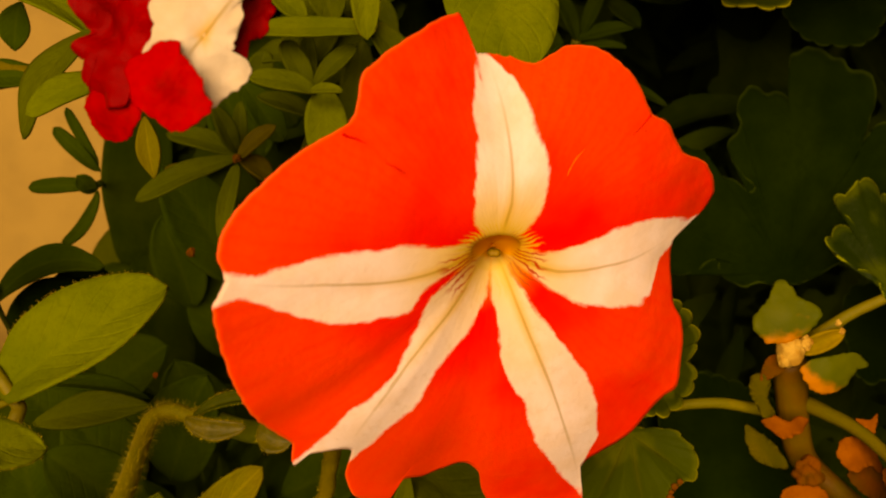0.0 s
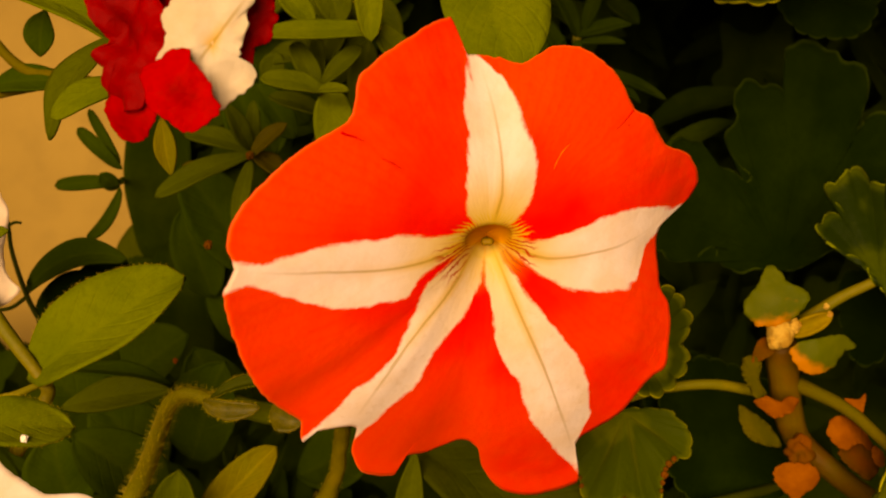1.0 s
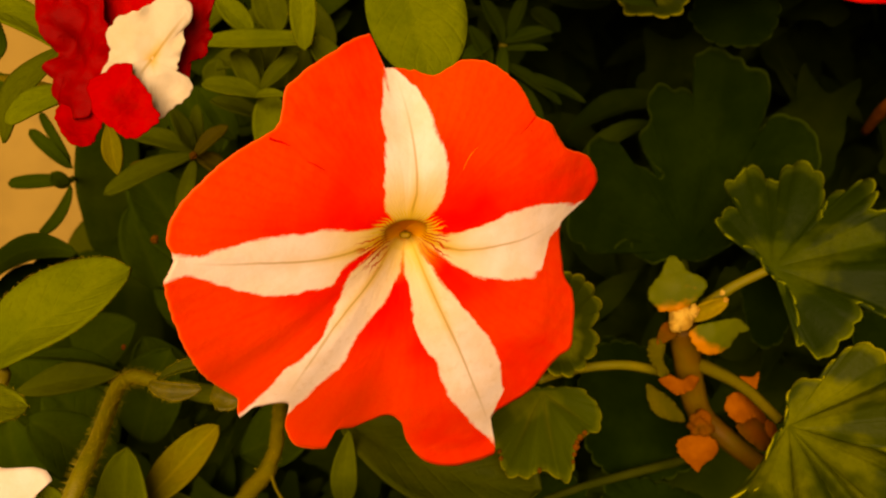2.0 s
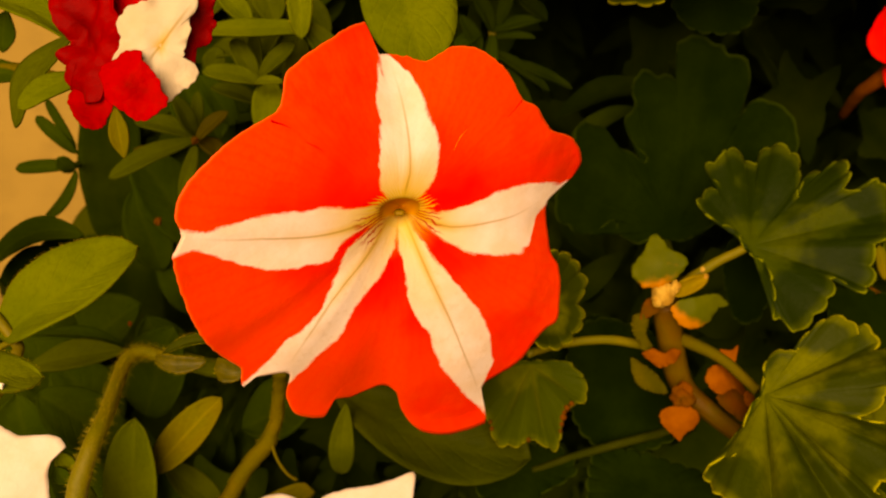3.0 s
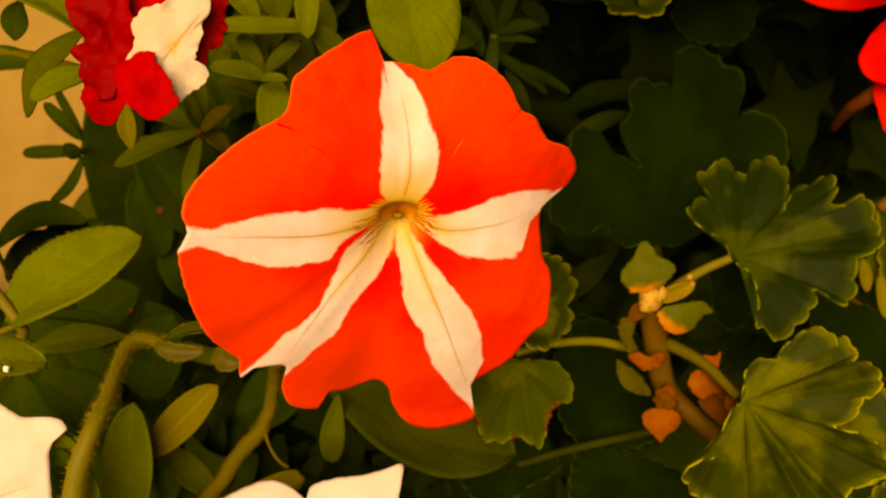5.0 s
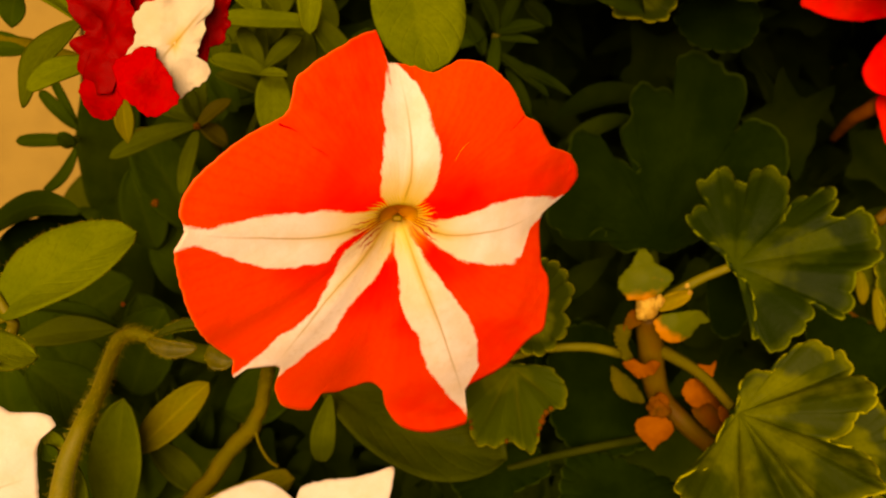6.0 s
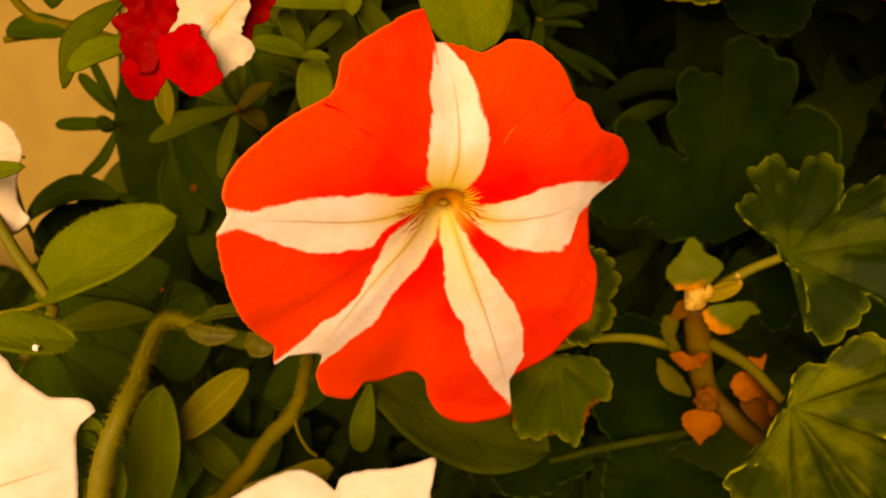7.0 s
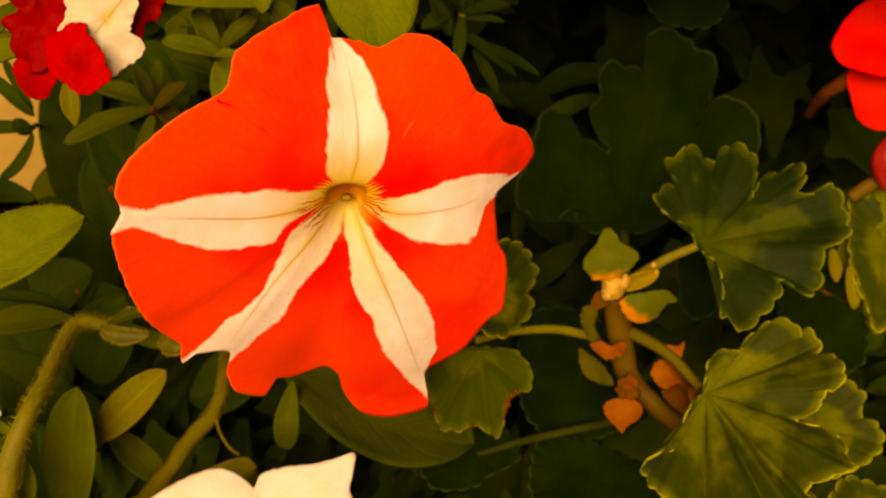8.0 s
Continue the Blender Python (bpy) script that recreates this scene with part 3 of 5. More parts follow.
def ground():
    """Soil that is uneven near the plants and flat out to the horizon."""
    n, verts = 90, []
    line = [math.copysign(abs(k) ** 6 * 400 + abs(k) * 0.8, k) for k in np.linspace(-1, 1, n)]
    for y in line:
        for x in line:
            near = math.exp(-(x * x + y * y) / 4)
            verts.append((x, y, near * (wobble((x, y, 0), 9, 0.012) + wobble((x, y, 0), 30, 0.006)) - 0.004))
    return tagged(mesh_object("ground", verts, grid_faces(n, n), SOIL), "dark crumbly garden soil under the plants", "ground", kind="structure")


ground()
box("wall_left", (-2.4, 0.395, -0.05), (-0.1215, 0.50, 2.4), PLASTER, "beige rough-plastered garden wall behind the petunias", "wall", 0.005)
# unseen wall, added to close off the back
box("wall_rear", (-0.1215, 0.85, -0.05), (2.4, 1.0, 2.4), PLASTER, "beige plastered wall in the shade, added unseen to close the back behind the foliage", "wall")


# ---- the striped petunia ----
star_flower = thing("petunia_flower", "open scarlet petunia with five creamy white star stripes", "flower")
RIM = [(3.5, 45.2), (6.4, 46.6), (14.5, 44.1), (23.5, 37.6), (33.7, 36.4), (39.3, 34.5), (51.7, 36.0), (61.3, 35.9), (68.5, 34.1), (78.6, 29.2), (95.5, 29.7), (98.2, 35.4), (116.7, 35.9), (129.3, 36.4), (139.1, 33.4), (148.4, 36.5), (158.3, 40.5), (174.7, 45.9), (180.2, 44.7), (185.8, 46.6), (195.1, 46.5), (219.9, 47.6), (227.4, 47.3), (232.5, 50.9), (232.9, 47.8), (240.0, 43.3), (245.8, 50.9), (252.0, 55.4), (258.4, 56.0), (259.1, 49.8), (262.9, 50.0), (271.8, 46.0), (275.6, 48.5), (277.8, 55.8), (282.1, 64.8), (285.1, 67.4), (289.2, 68.6), (295.4, 68.8), (296.4, 65.0), (297.6, 55.2), (300.0, 53.9), (306.2, 54.5), (319.8, 50.6), (323.0, 52.0), (328.0, 49.5), (336.5, 44.5), (339.9, 40.9), (356.7, 36.3)]
LIFT = [(1.0, -6.8), (35.0, -2.4), (60.0, -6.0), (93.0, -13.8), (99.0, -15.2), (120.0, -7.0), (146.0, -1.3), (181.0, 5.1), (205.0, 1.5), (236.0, -4.0), (264.0, -7.5), (275.0, -8.0), (295.0, -4.5), (322.0, 2.0), (345.0, -2.0)]
ARM_UP = [(35.0, 79.7, 136.3), (37.1, 79.6, 133.7), (46.0, 79.4, 121.7), (55.7, 82.1, 113.6), (62.6, 84.3, 108.8), (68.8, 86.0, 104.4), (74.0, 87.5, 103.9), (76.7, 88.7, 100.2), (79.0, 90.0, 97.3), (84.2, 91.4, 96.6), (92.0, 93.1, 96.3)]
ARM_LEFT = [(161.1, 193.0, 203.0), (173.0, 194.9, 200.8), (171.7, 193.6, 203.3), (171.1, 191.3, 211.7), (174.0, 188.8, 205.6), (174.4, 186.3, 201.9), (175.3, 184.5, 197.9), (177.2, 183.6, 193.0), (178.6, 182.6, 188.1), (179.8, 181.6, 184.4), (178.6, 181.0, 185.2)]
ARM_LOW_LEFT = [(205.0, 231.0, 267.2), (211.0, 234.0, 263.0), (211.5, 233.1, 254.5), (221.4, 231.4, 248.1), (227.2, 231.7, 245.7), (231.0, 232.8, 247.3), (230.8, 233.8, 245.9), (229.3, 234.8, 244.2), (231.3, 236.0, 243.5), (232.0, 237.3, 243.0), (231.6, 237.9, 243.0)]
ARM_LOW_RIGHT = [(267.8, 295.8, 306.0), (272.5, 295.3, 305.6), (277.5, 295.5, 306.3), (278.0, 296.0, 307.8), (286.0, 296.4, 308.3), (287.1, 296.4, 308.7), (288.9, 296.3, 308.4), (291.7, 296.5, 306.9), (293.6, 296.6, 304.8), (295.6, 296.7, 302.8), (296.3, 296.9, 298.0)]
ARM_RIGHT = [(324.4, 336.0, 358.0), (324.4, 336.6, 352.8), (325.6, 339.3, 357.5), (327.0, 343.6, 363.1), (330.4, 346.9, 366.7), (333.1, 349.6, 367.5), (336.4, 351.4, 366.7), (337.5, 353.1, 365.2), (341.5, 355.4, 363.6), (351.8, 357.7, 362.1), (356.4, 360.0, 361.9)]
ARMS = [ARM_UP, ARM_LEFT, ARM_LOW_LEFT, ARM_LOW_RIGHT, ARM_RIGHT]
corolla("corolla", (0.0172, 0.1683, 0.2738), (0.3824, -0.8938, -0.2342), (0.0921, -0.2153, 0.9722), RIM, LIFT, ARMS, PETAL_STAR, star_flower, "scarlet fused petals with white stripes", back=(-0.0385, 0.9977, -0.0565), folds=((190, 7, -0.2), (222, 6, -0.6), (236, 7, 0.8), (297, 7, 0.6), (346, 7, -0.25), (267, 9, -0.5), (320, 5, 0.7), (139, 4, -0.7), (34, 5, -0.25)))
knob("stigma", (0.0169, 0.1732, 0.2722), 0.0012, STIGMA, star_flower, "small green stigma in the throat")
tube("style", [(0.0169, 0.1732, 0.2722), (0.0168, 0.1752, 0.2721), (0.0168, 0.1772, 0.2719)], [0.0008, 0.0009, 0.001], STIGMA, star_flower)
tube("scratch", [(0.0281, 0.1697, 0.2856), (0.0288, 0.1698, 0.2873), (0.0297, 0.1701, 0.2888), (0.0310, 0.1706, 0.2902)], [0.0001, 0.0002, 0.0003, 0.0001], SCRATCH, star_flower, "fine pale scratch on a petal", sides=6)
# crease strips: shade of the petal folds added as thin dark shapes
tube("crease", [(-0.00625, 0.1540, 0.29339), (-0.00532, 0.15447, 0.29296), (-0.00423, 0.1551, 0.29259), (-0.00297, 0.15577, 0.29188)], [0.0005, 0.0004, 0.0003, 0.0001], CREASE, star_flower, "dark red strip for the shade in a crease at a notch", sides=6)
tube("crease", [(-0.00024, 0.15681, 0.28906), (0.00156, 0.15788, 0.28805), (0.00276, 0.15863, 0.28718)], [0.0001, 0.0002, 0.0001], CREASE, star_flower, sides=6)
crumb("blemish", (0.04162, 0.17663, 0.29285), 0.00025, CREASE, star_flower, "small dark red spot")
tube("crease", [(0.04244, 0.17688, 0.29547), (0.04079, 0.1759, 0.29355), (0.03934, 0.17511, 0.29219)], [0.0003, 0.0002, 0.0001], CREASE, star_flower, sides=6)
tube("flower_tube", [(0.0166, 0.1853, 0.2728), (-0.0047, 0.2056, 0.2542), (-0.0193, 0.2040, 0.2301)], [0.0055, 0.005, 0.005], STEM, star_flower)
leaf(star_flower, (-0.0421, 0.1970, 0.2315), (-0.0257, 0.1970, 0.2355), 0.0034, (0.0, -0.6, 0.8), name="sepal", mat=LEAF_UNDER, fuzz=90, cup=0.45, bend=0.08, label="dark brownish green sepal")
leaf(star_flower, (-0.0421, 0.1930, 0.2332), (-0.0295, 0.1900, 0.2332), 0.0040, (0.0, -0.9, 0.3), name="sepal", mat=SEPAL_BROWN, fuzz=200, cup=0.22, blunt=0.45, bend=-0.10, label="brownish hairy sepal")
leaf(star_flower, (-0.0275, 0.1920, 0.2322), (-0.0201, 0.1890, 0.2308), 0.0052, (0.0, -0.9, 0.3), name="sepal", mat=SEPAL_BROWN, fuzz=60, cup=0.25, blunt=0.35, bend=-0.12)
tube("flower_tube", [(-0.0371, 0.2000, 0.2300), (-0.0311, 0.1990, 0.2286), (-0.0257, 0.2030, 0.2267), (-0.0193, 0.2040, 0.2301)], [0.0040, 0.0046, 0.0052, 0.0050], LEAF_MID, star_flower, "translucent olive flower tube")
_, line, wide = tube("pedicel", [(-0.0508, 0.1560, 0.2055), (-0.0503, 0.1570, 0.2116), (-0.0493, 0.1585, 0.2182), (-0.0480, 0.1605, 0.2225), (-0.0472, 0.1640, 0.2256), (-0.0471, 0.1700, 0.2276), (-0.0479, 0.1790, 0.2293), (-0.0493, 0.1890, 0.2306), (-0.0491, 0.1945, 0.2324), (-0.0464, 0.1975, 0.2330), (-0.0418, 0.2000, 0.2307)], [0.0046, 0.0046, 0.0044, 0.0039, 0.0037, 0.0036, 0.0035, 0.0034, 0.0033, 0.0032, 0.0032], STEM, star_flower, "hairy olive green flower stalk", sides=14)
stem_hairs(line, wide, 1500, 0.0016, star_flower, 5)

# ---- petunia plant: leaves and stems ----
petunia = thing("petunia_plant", "bushy petunia plant with soft hairy olive green leaves", "plant")
leaf(petunia, (-0.0718, 0.1780, 0.2428), (-0.0432, 0.1890, 0.2608), 0.0187, (-0.1, -0.7, 0.7), fuzz=240, wide_at=0.47, blunt=0.52, arch=0.06)
leaf(petunia, (-0.0772, 0.1550, 0.2414), (-0.0575, 0.1650, 0.2383), 0.0103, (0.0, -0.7, 0.75), fuzz=200, wide_at=0.55, blunt=0.6)
leaf(petunia, (0.0127, 0.2250, 0.3337), (0.0216, 0.2050, 0.3005), 0.0235, (0.0, -0.75, 0.65), blunt=0.5, wide_at=0.56, cup=0.03, arch=0.05)
leaf(petunia, (-0.0083, 0.2360, 0.3091), (-0.0380, 0.2400, 0.3084), 0.0060, (0.0, -0.75, 0.65), mat=LEAF, blunt=0.3, cup=0.06, arch=0.03)
leaf(petunia, (-0.0115, 0.2380, 0.3240), (-0.0096, 0.2260, 0.3069), 0.0066, (0.0, -0.75, 0.65), mat=LEAF, blunt=0.4, cup=0.2, fuzz=60)
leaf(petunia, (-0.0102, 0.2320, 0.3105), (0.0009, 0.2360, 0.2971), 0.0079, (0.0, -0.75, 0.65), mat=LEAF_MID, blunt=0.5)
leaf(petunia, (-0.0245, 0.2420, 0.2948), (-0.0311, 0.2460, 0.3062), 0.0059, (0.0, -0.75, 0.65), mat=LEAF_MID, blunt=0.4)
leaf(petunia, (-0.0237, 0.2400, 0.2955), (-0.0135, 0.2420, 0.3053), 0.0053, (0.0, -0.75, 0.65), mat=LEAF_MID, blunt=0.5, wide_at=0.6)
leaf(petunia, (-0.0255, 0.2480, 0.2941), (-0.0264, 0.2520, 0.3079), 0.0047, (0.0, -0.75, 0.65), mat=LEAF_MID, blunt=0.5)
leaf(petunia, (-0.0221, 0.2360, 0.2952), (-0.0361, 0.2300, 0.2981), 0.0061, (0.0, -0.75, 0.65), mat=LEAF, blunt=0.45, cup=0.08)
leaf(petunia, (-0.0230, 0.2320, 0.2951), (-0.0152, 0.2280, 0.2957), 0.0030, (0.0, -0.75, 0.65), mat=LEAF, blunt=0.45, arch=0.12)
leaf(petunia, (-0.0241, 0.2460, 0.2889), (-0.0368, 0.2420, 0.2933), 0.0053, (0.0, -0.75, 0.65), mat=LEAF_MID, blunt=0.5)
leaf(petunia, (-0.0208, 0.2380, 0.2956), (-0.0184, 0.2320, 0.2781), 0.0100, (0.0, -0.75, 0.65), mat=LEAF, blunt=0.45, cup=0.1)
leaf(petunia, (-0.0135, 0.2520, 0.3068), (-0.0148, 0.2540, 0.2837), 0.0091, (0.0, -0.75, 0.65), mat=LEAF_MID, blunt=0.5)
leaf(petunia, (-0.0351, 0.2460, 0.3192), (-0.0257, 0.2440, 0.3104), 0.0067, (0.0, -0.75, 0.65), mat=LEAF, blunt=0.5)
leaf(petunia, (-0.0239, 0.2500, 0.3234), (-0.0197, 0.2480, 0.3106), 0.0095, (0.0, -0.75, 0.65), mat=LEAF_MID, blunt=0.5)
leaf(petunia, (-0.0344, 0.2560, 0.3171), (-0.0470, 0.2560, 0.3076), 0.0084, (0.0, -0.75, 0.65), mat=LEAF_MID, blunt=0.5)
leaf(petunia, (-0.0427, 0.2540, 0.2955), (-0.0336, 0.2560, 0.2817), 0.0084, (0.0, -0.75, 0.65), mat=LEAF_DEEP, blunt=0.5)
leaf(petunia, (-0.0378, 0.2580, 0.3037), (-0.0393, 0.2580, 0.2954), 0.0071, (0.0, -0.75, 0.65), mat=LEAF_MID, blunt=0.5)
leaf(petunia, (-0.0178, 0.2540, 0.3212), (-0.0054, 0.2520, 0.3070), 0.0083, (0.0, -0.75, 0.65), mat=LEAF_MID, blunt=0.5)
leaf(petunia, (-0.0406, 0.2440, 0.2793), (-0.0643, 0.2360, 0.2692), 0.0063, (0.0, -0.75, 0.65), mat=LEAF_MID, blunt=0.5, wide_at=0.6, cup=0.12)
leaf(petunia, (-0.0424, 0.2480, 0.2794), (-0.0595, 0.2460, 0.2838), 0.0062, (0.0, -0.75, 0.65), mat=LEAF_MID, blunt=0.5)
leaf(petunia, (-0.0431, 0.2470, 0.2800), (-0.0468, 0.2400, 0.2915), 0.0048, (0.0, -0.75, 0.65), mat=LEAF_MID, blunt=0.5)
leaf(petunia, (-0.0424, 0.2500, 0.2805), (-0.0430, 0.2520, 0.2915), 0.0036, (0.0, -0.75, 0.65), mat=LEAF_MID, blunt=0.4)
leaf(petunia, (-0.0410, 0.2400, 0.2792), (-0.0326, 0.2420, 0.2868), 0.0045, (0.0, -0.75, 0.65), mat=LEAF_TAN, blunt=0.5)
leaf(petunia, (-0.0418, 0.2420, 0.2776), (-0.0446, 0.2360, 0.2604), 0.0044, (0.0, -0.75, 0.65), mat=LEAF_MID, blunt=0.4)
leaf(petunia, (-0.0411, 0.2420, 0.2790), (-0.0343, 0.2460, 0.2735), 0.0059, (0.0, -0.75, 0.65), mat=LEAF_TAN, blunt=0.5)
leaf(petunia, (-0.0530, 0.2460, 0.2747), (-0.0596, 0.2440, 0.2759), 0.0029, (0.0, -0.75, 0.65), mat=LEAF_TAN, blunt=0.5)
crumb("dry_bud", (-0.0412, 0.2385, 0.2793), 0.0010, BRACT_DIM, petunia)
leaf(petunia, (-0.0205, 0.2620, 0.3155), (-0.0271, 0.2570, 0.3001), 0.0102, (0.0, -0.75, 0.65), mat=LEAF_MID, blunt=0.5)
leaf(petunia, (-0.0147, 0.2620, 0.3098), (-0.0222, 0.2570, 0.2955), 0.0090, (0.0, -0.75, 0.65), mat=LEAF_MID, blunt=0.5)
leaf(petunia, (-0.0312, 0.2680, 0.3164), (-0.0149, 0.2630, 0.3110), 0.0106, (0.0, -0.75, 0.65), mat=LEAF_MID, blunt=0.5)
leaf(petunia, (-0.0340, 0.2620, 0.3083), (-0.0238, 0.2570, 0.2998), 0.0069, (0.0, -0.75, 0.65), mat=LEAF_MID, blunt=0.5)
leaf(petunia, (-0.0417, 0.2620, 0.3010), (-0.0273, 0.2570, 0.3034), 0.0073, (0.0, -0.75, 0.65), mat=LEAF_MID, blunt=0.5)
leaf(petunia, (-0.0498, 0.2000, 0.2916), (-0.0484, 0.2000, 0.2798), 0.0047, (0.0, -0.75, 0.65), mat=LEAF_OLD)
leaf(petunia, (-0.0577, 0.2000, 0.3079), (-0.0690, 0.1900, 0.2880), 0.0106, (-0.5, -0.7, 0.5), mat=LEAF_MID, cup=0.05, bend=-0.13, blunt=0.6)
leaf(petunia, (-0.0531, 0.1900, 0.2991), (-0.0655, 0.1840, 0.2928), 0.0063, (0.15, -0.75, 0.65), mat=LEAF, cup=0.02, blunt=0.45, bend=-0.05)
leaf(petunia, (-0.1038, 0.2400, 0.2956), (-0.0858, 0.2380, 0.2966), 0.0084, (0.0, -0.75, 0.65), mat=LEAF_DEEP, blunt=0.4)
leaf(petunia, (-0.0927, 0.2150, 0.3160), (-0.0622, 0.2100, 0.3058), 0.0102, (0.0, -0.5, 0.85), bend=0.12)
leaf(petunia, (-0.0832, 0.2250, 0.3133), (-0.0851, 0.2250, 0.3031), 0.0078, (0.0, -0.75, 0.65), mat=LEAF_DEEP)
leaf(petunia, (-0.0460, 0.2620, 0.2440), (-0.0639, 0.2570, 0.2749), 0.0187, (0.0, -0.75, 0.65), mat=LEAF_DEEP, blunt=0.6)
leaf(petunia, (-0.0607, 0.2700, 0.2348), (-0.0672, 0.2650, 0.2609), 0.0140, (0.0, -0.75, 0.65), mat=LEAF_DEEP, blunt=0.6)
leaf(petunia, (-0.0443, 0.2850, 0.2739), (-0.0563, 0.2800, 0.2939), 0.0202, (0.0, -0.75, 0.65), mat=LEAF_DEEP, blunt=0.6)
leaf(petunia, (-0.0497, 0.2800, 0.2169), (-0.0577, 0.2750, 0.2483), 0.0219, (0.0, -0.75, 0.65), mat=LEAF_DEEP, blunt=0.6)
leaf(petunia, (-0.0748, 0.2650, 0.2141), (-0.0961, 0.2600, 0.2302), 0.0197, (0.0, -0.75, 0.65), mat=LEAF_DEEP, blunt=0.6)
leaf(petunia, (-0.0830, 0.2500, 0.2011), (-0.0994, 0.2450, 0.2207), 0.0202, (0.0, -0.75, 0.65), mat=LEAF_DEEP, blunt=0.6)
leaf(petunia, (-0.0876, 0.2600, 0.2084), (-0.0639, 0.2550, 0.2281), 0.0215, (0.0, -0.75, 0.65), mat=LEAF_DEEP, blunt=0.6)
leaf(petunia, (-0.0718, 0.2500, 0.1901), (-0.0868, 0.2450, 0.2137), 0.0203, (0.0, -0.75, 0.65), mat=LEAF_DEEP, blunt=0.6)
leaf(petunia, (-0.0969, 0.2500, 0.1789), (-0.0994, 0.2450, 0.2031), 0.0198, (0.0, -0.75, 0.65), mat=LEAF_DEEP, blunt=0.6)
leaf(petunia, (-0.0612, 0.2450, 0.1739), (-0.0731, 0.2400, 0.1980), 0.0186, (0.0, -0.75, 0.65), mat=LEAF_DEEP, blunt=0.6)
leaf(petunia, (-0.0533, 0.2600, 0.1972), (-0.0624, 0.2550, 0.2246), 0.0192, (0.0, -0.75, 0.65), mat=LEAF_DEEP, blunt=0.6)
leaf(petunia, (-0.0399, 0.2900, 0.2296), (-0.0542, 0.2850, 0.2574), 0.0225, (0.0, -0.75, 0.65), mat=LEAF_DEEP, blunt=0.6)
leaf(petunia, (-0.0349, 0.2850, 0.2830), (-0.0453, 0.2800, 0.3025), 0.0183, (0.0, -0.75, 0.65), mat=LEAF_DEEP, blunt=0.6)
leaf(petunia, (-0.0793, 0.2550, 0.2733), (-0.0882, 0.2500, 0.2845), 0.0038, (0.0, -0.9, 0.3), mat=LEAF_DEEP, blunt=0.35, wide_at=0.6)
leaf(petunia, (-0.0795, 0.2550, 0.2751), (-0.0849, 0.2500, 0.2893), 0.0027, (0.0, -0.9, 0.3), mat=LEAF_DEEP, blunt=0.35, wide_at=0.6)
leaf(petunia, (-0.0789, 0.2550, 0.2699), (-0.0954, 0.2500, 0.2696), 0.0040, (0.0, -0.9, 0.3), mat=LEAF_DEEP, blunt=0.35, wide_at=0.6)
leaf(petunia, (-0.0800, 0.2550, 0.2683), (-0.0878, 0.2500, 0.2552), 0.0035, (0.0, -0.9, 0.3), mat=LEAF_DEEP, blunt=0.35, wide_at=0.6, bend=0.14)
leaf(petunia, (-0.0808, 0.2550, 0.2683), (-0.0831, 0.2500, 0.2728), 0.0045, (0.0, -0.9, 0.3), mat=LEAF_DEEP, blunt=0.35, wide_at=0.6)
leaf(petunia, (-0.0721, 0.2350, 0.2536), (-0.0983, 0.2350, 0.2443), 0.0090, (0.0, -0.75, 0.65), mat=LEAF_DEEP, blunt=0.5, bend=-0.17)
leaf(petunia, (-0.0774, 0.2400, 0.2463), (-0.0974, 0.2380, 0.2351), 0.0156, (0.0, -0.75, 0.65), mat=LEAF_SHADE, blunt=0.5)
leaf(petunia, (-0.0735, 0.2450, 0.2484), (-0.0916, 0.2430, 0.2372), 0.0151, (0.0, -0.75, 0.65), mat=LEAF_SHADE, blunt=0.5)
leaf(petunia, (-0.0892, 0.1820, 0.2659), (-0.0740, 0.1800, 0.2717), 0.0051, (0.0, -0.75, 0.65), mat=LEAF, blunt=0.5, fuzz=20)
leaf(petunia, (-0.0824, 0.2150, 0.2222), (-0.0561, 0.2150, 0.2274), 0.0084, (0.0, -0.75, 0.65), mat=LEAF_MID)
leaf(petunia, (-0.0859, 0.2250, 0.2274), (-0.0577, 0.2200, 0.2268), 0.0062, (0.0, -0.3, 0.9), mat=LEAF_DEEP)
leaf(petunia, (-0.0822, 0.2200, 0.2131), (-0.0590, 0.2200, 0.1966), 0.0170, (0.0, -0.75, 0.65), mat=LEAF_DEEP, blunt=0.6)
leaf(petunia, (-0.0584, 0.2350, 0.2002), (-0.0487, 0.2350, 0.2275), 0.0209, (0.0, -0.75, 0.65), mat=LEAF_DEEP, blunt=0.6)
leaf(petunia, (-0.0478, 0.1880, 0.1844), (-0.0475, 0.1920, 0.2181), 0.0137, (-0.1, -0.9, 0.4), fuzz=60, wide_at=0.55, blunt=0.55, mat=LEAF)
leaf(petunia, (-0.0461, 0.1980, 0.2009), (-0.0294, 0.2040, 0.2185), 0.0096, (0.1, -0.85, 0.5), fuzz=40, blunt=0.5, mat=LEAF_OLD)
leaf(petunia, (-0.0479, 0.2160, 0.1947), (-0.0325, 0.2140, 0.1817), 0.0085, (0.0, -0.75, 0.65), mat=LEAF_MID, blunt=0.5)
leaf(petunia, (-0.0427, 0.2060, 0.1793), (-0.0075, 0.2120, 0.1886), 0.0085, (0.0, -0.6, 0.8), mat=LEAF_OLD, cup=0.3, blunt=0.35, wide_at=0.75, bend=-0.10)
leaf(petunia, (0.0003, 0.2220, 0.2098), (-0.0017, 0.2245, 0.1879), 0.0073, (0.0, -0.75, 0.65), mat=LEAF_MID, blunt=0.5, wide_at=0.6)
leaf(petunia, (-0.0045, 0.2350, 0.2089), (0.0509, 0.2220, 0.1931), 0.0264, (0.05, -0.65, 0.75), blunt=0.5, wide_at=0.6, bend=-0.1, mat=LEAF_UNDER)
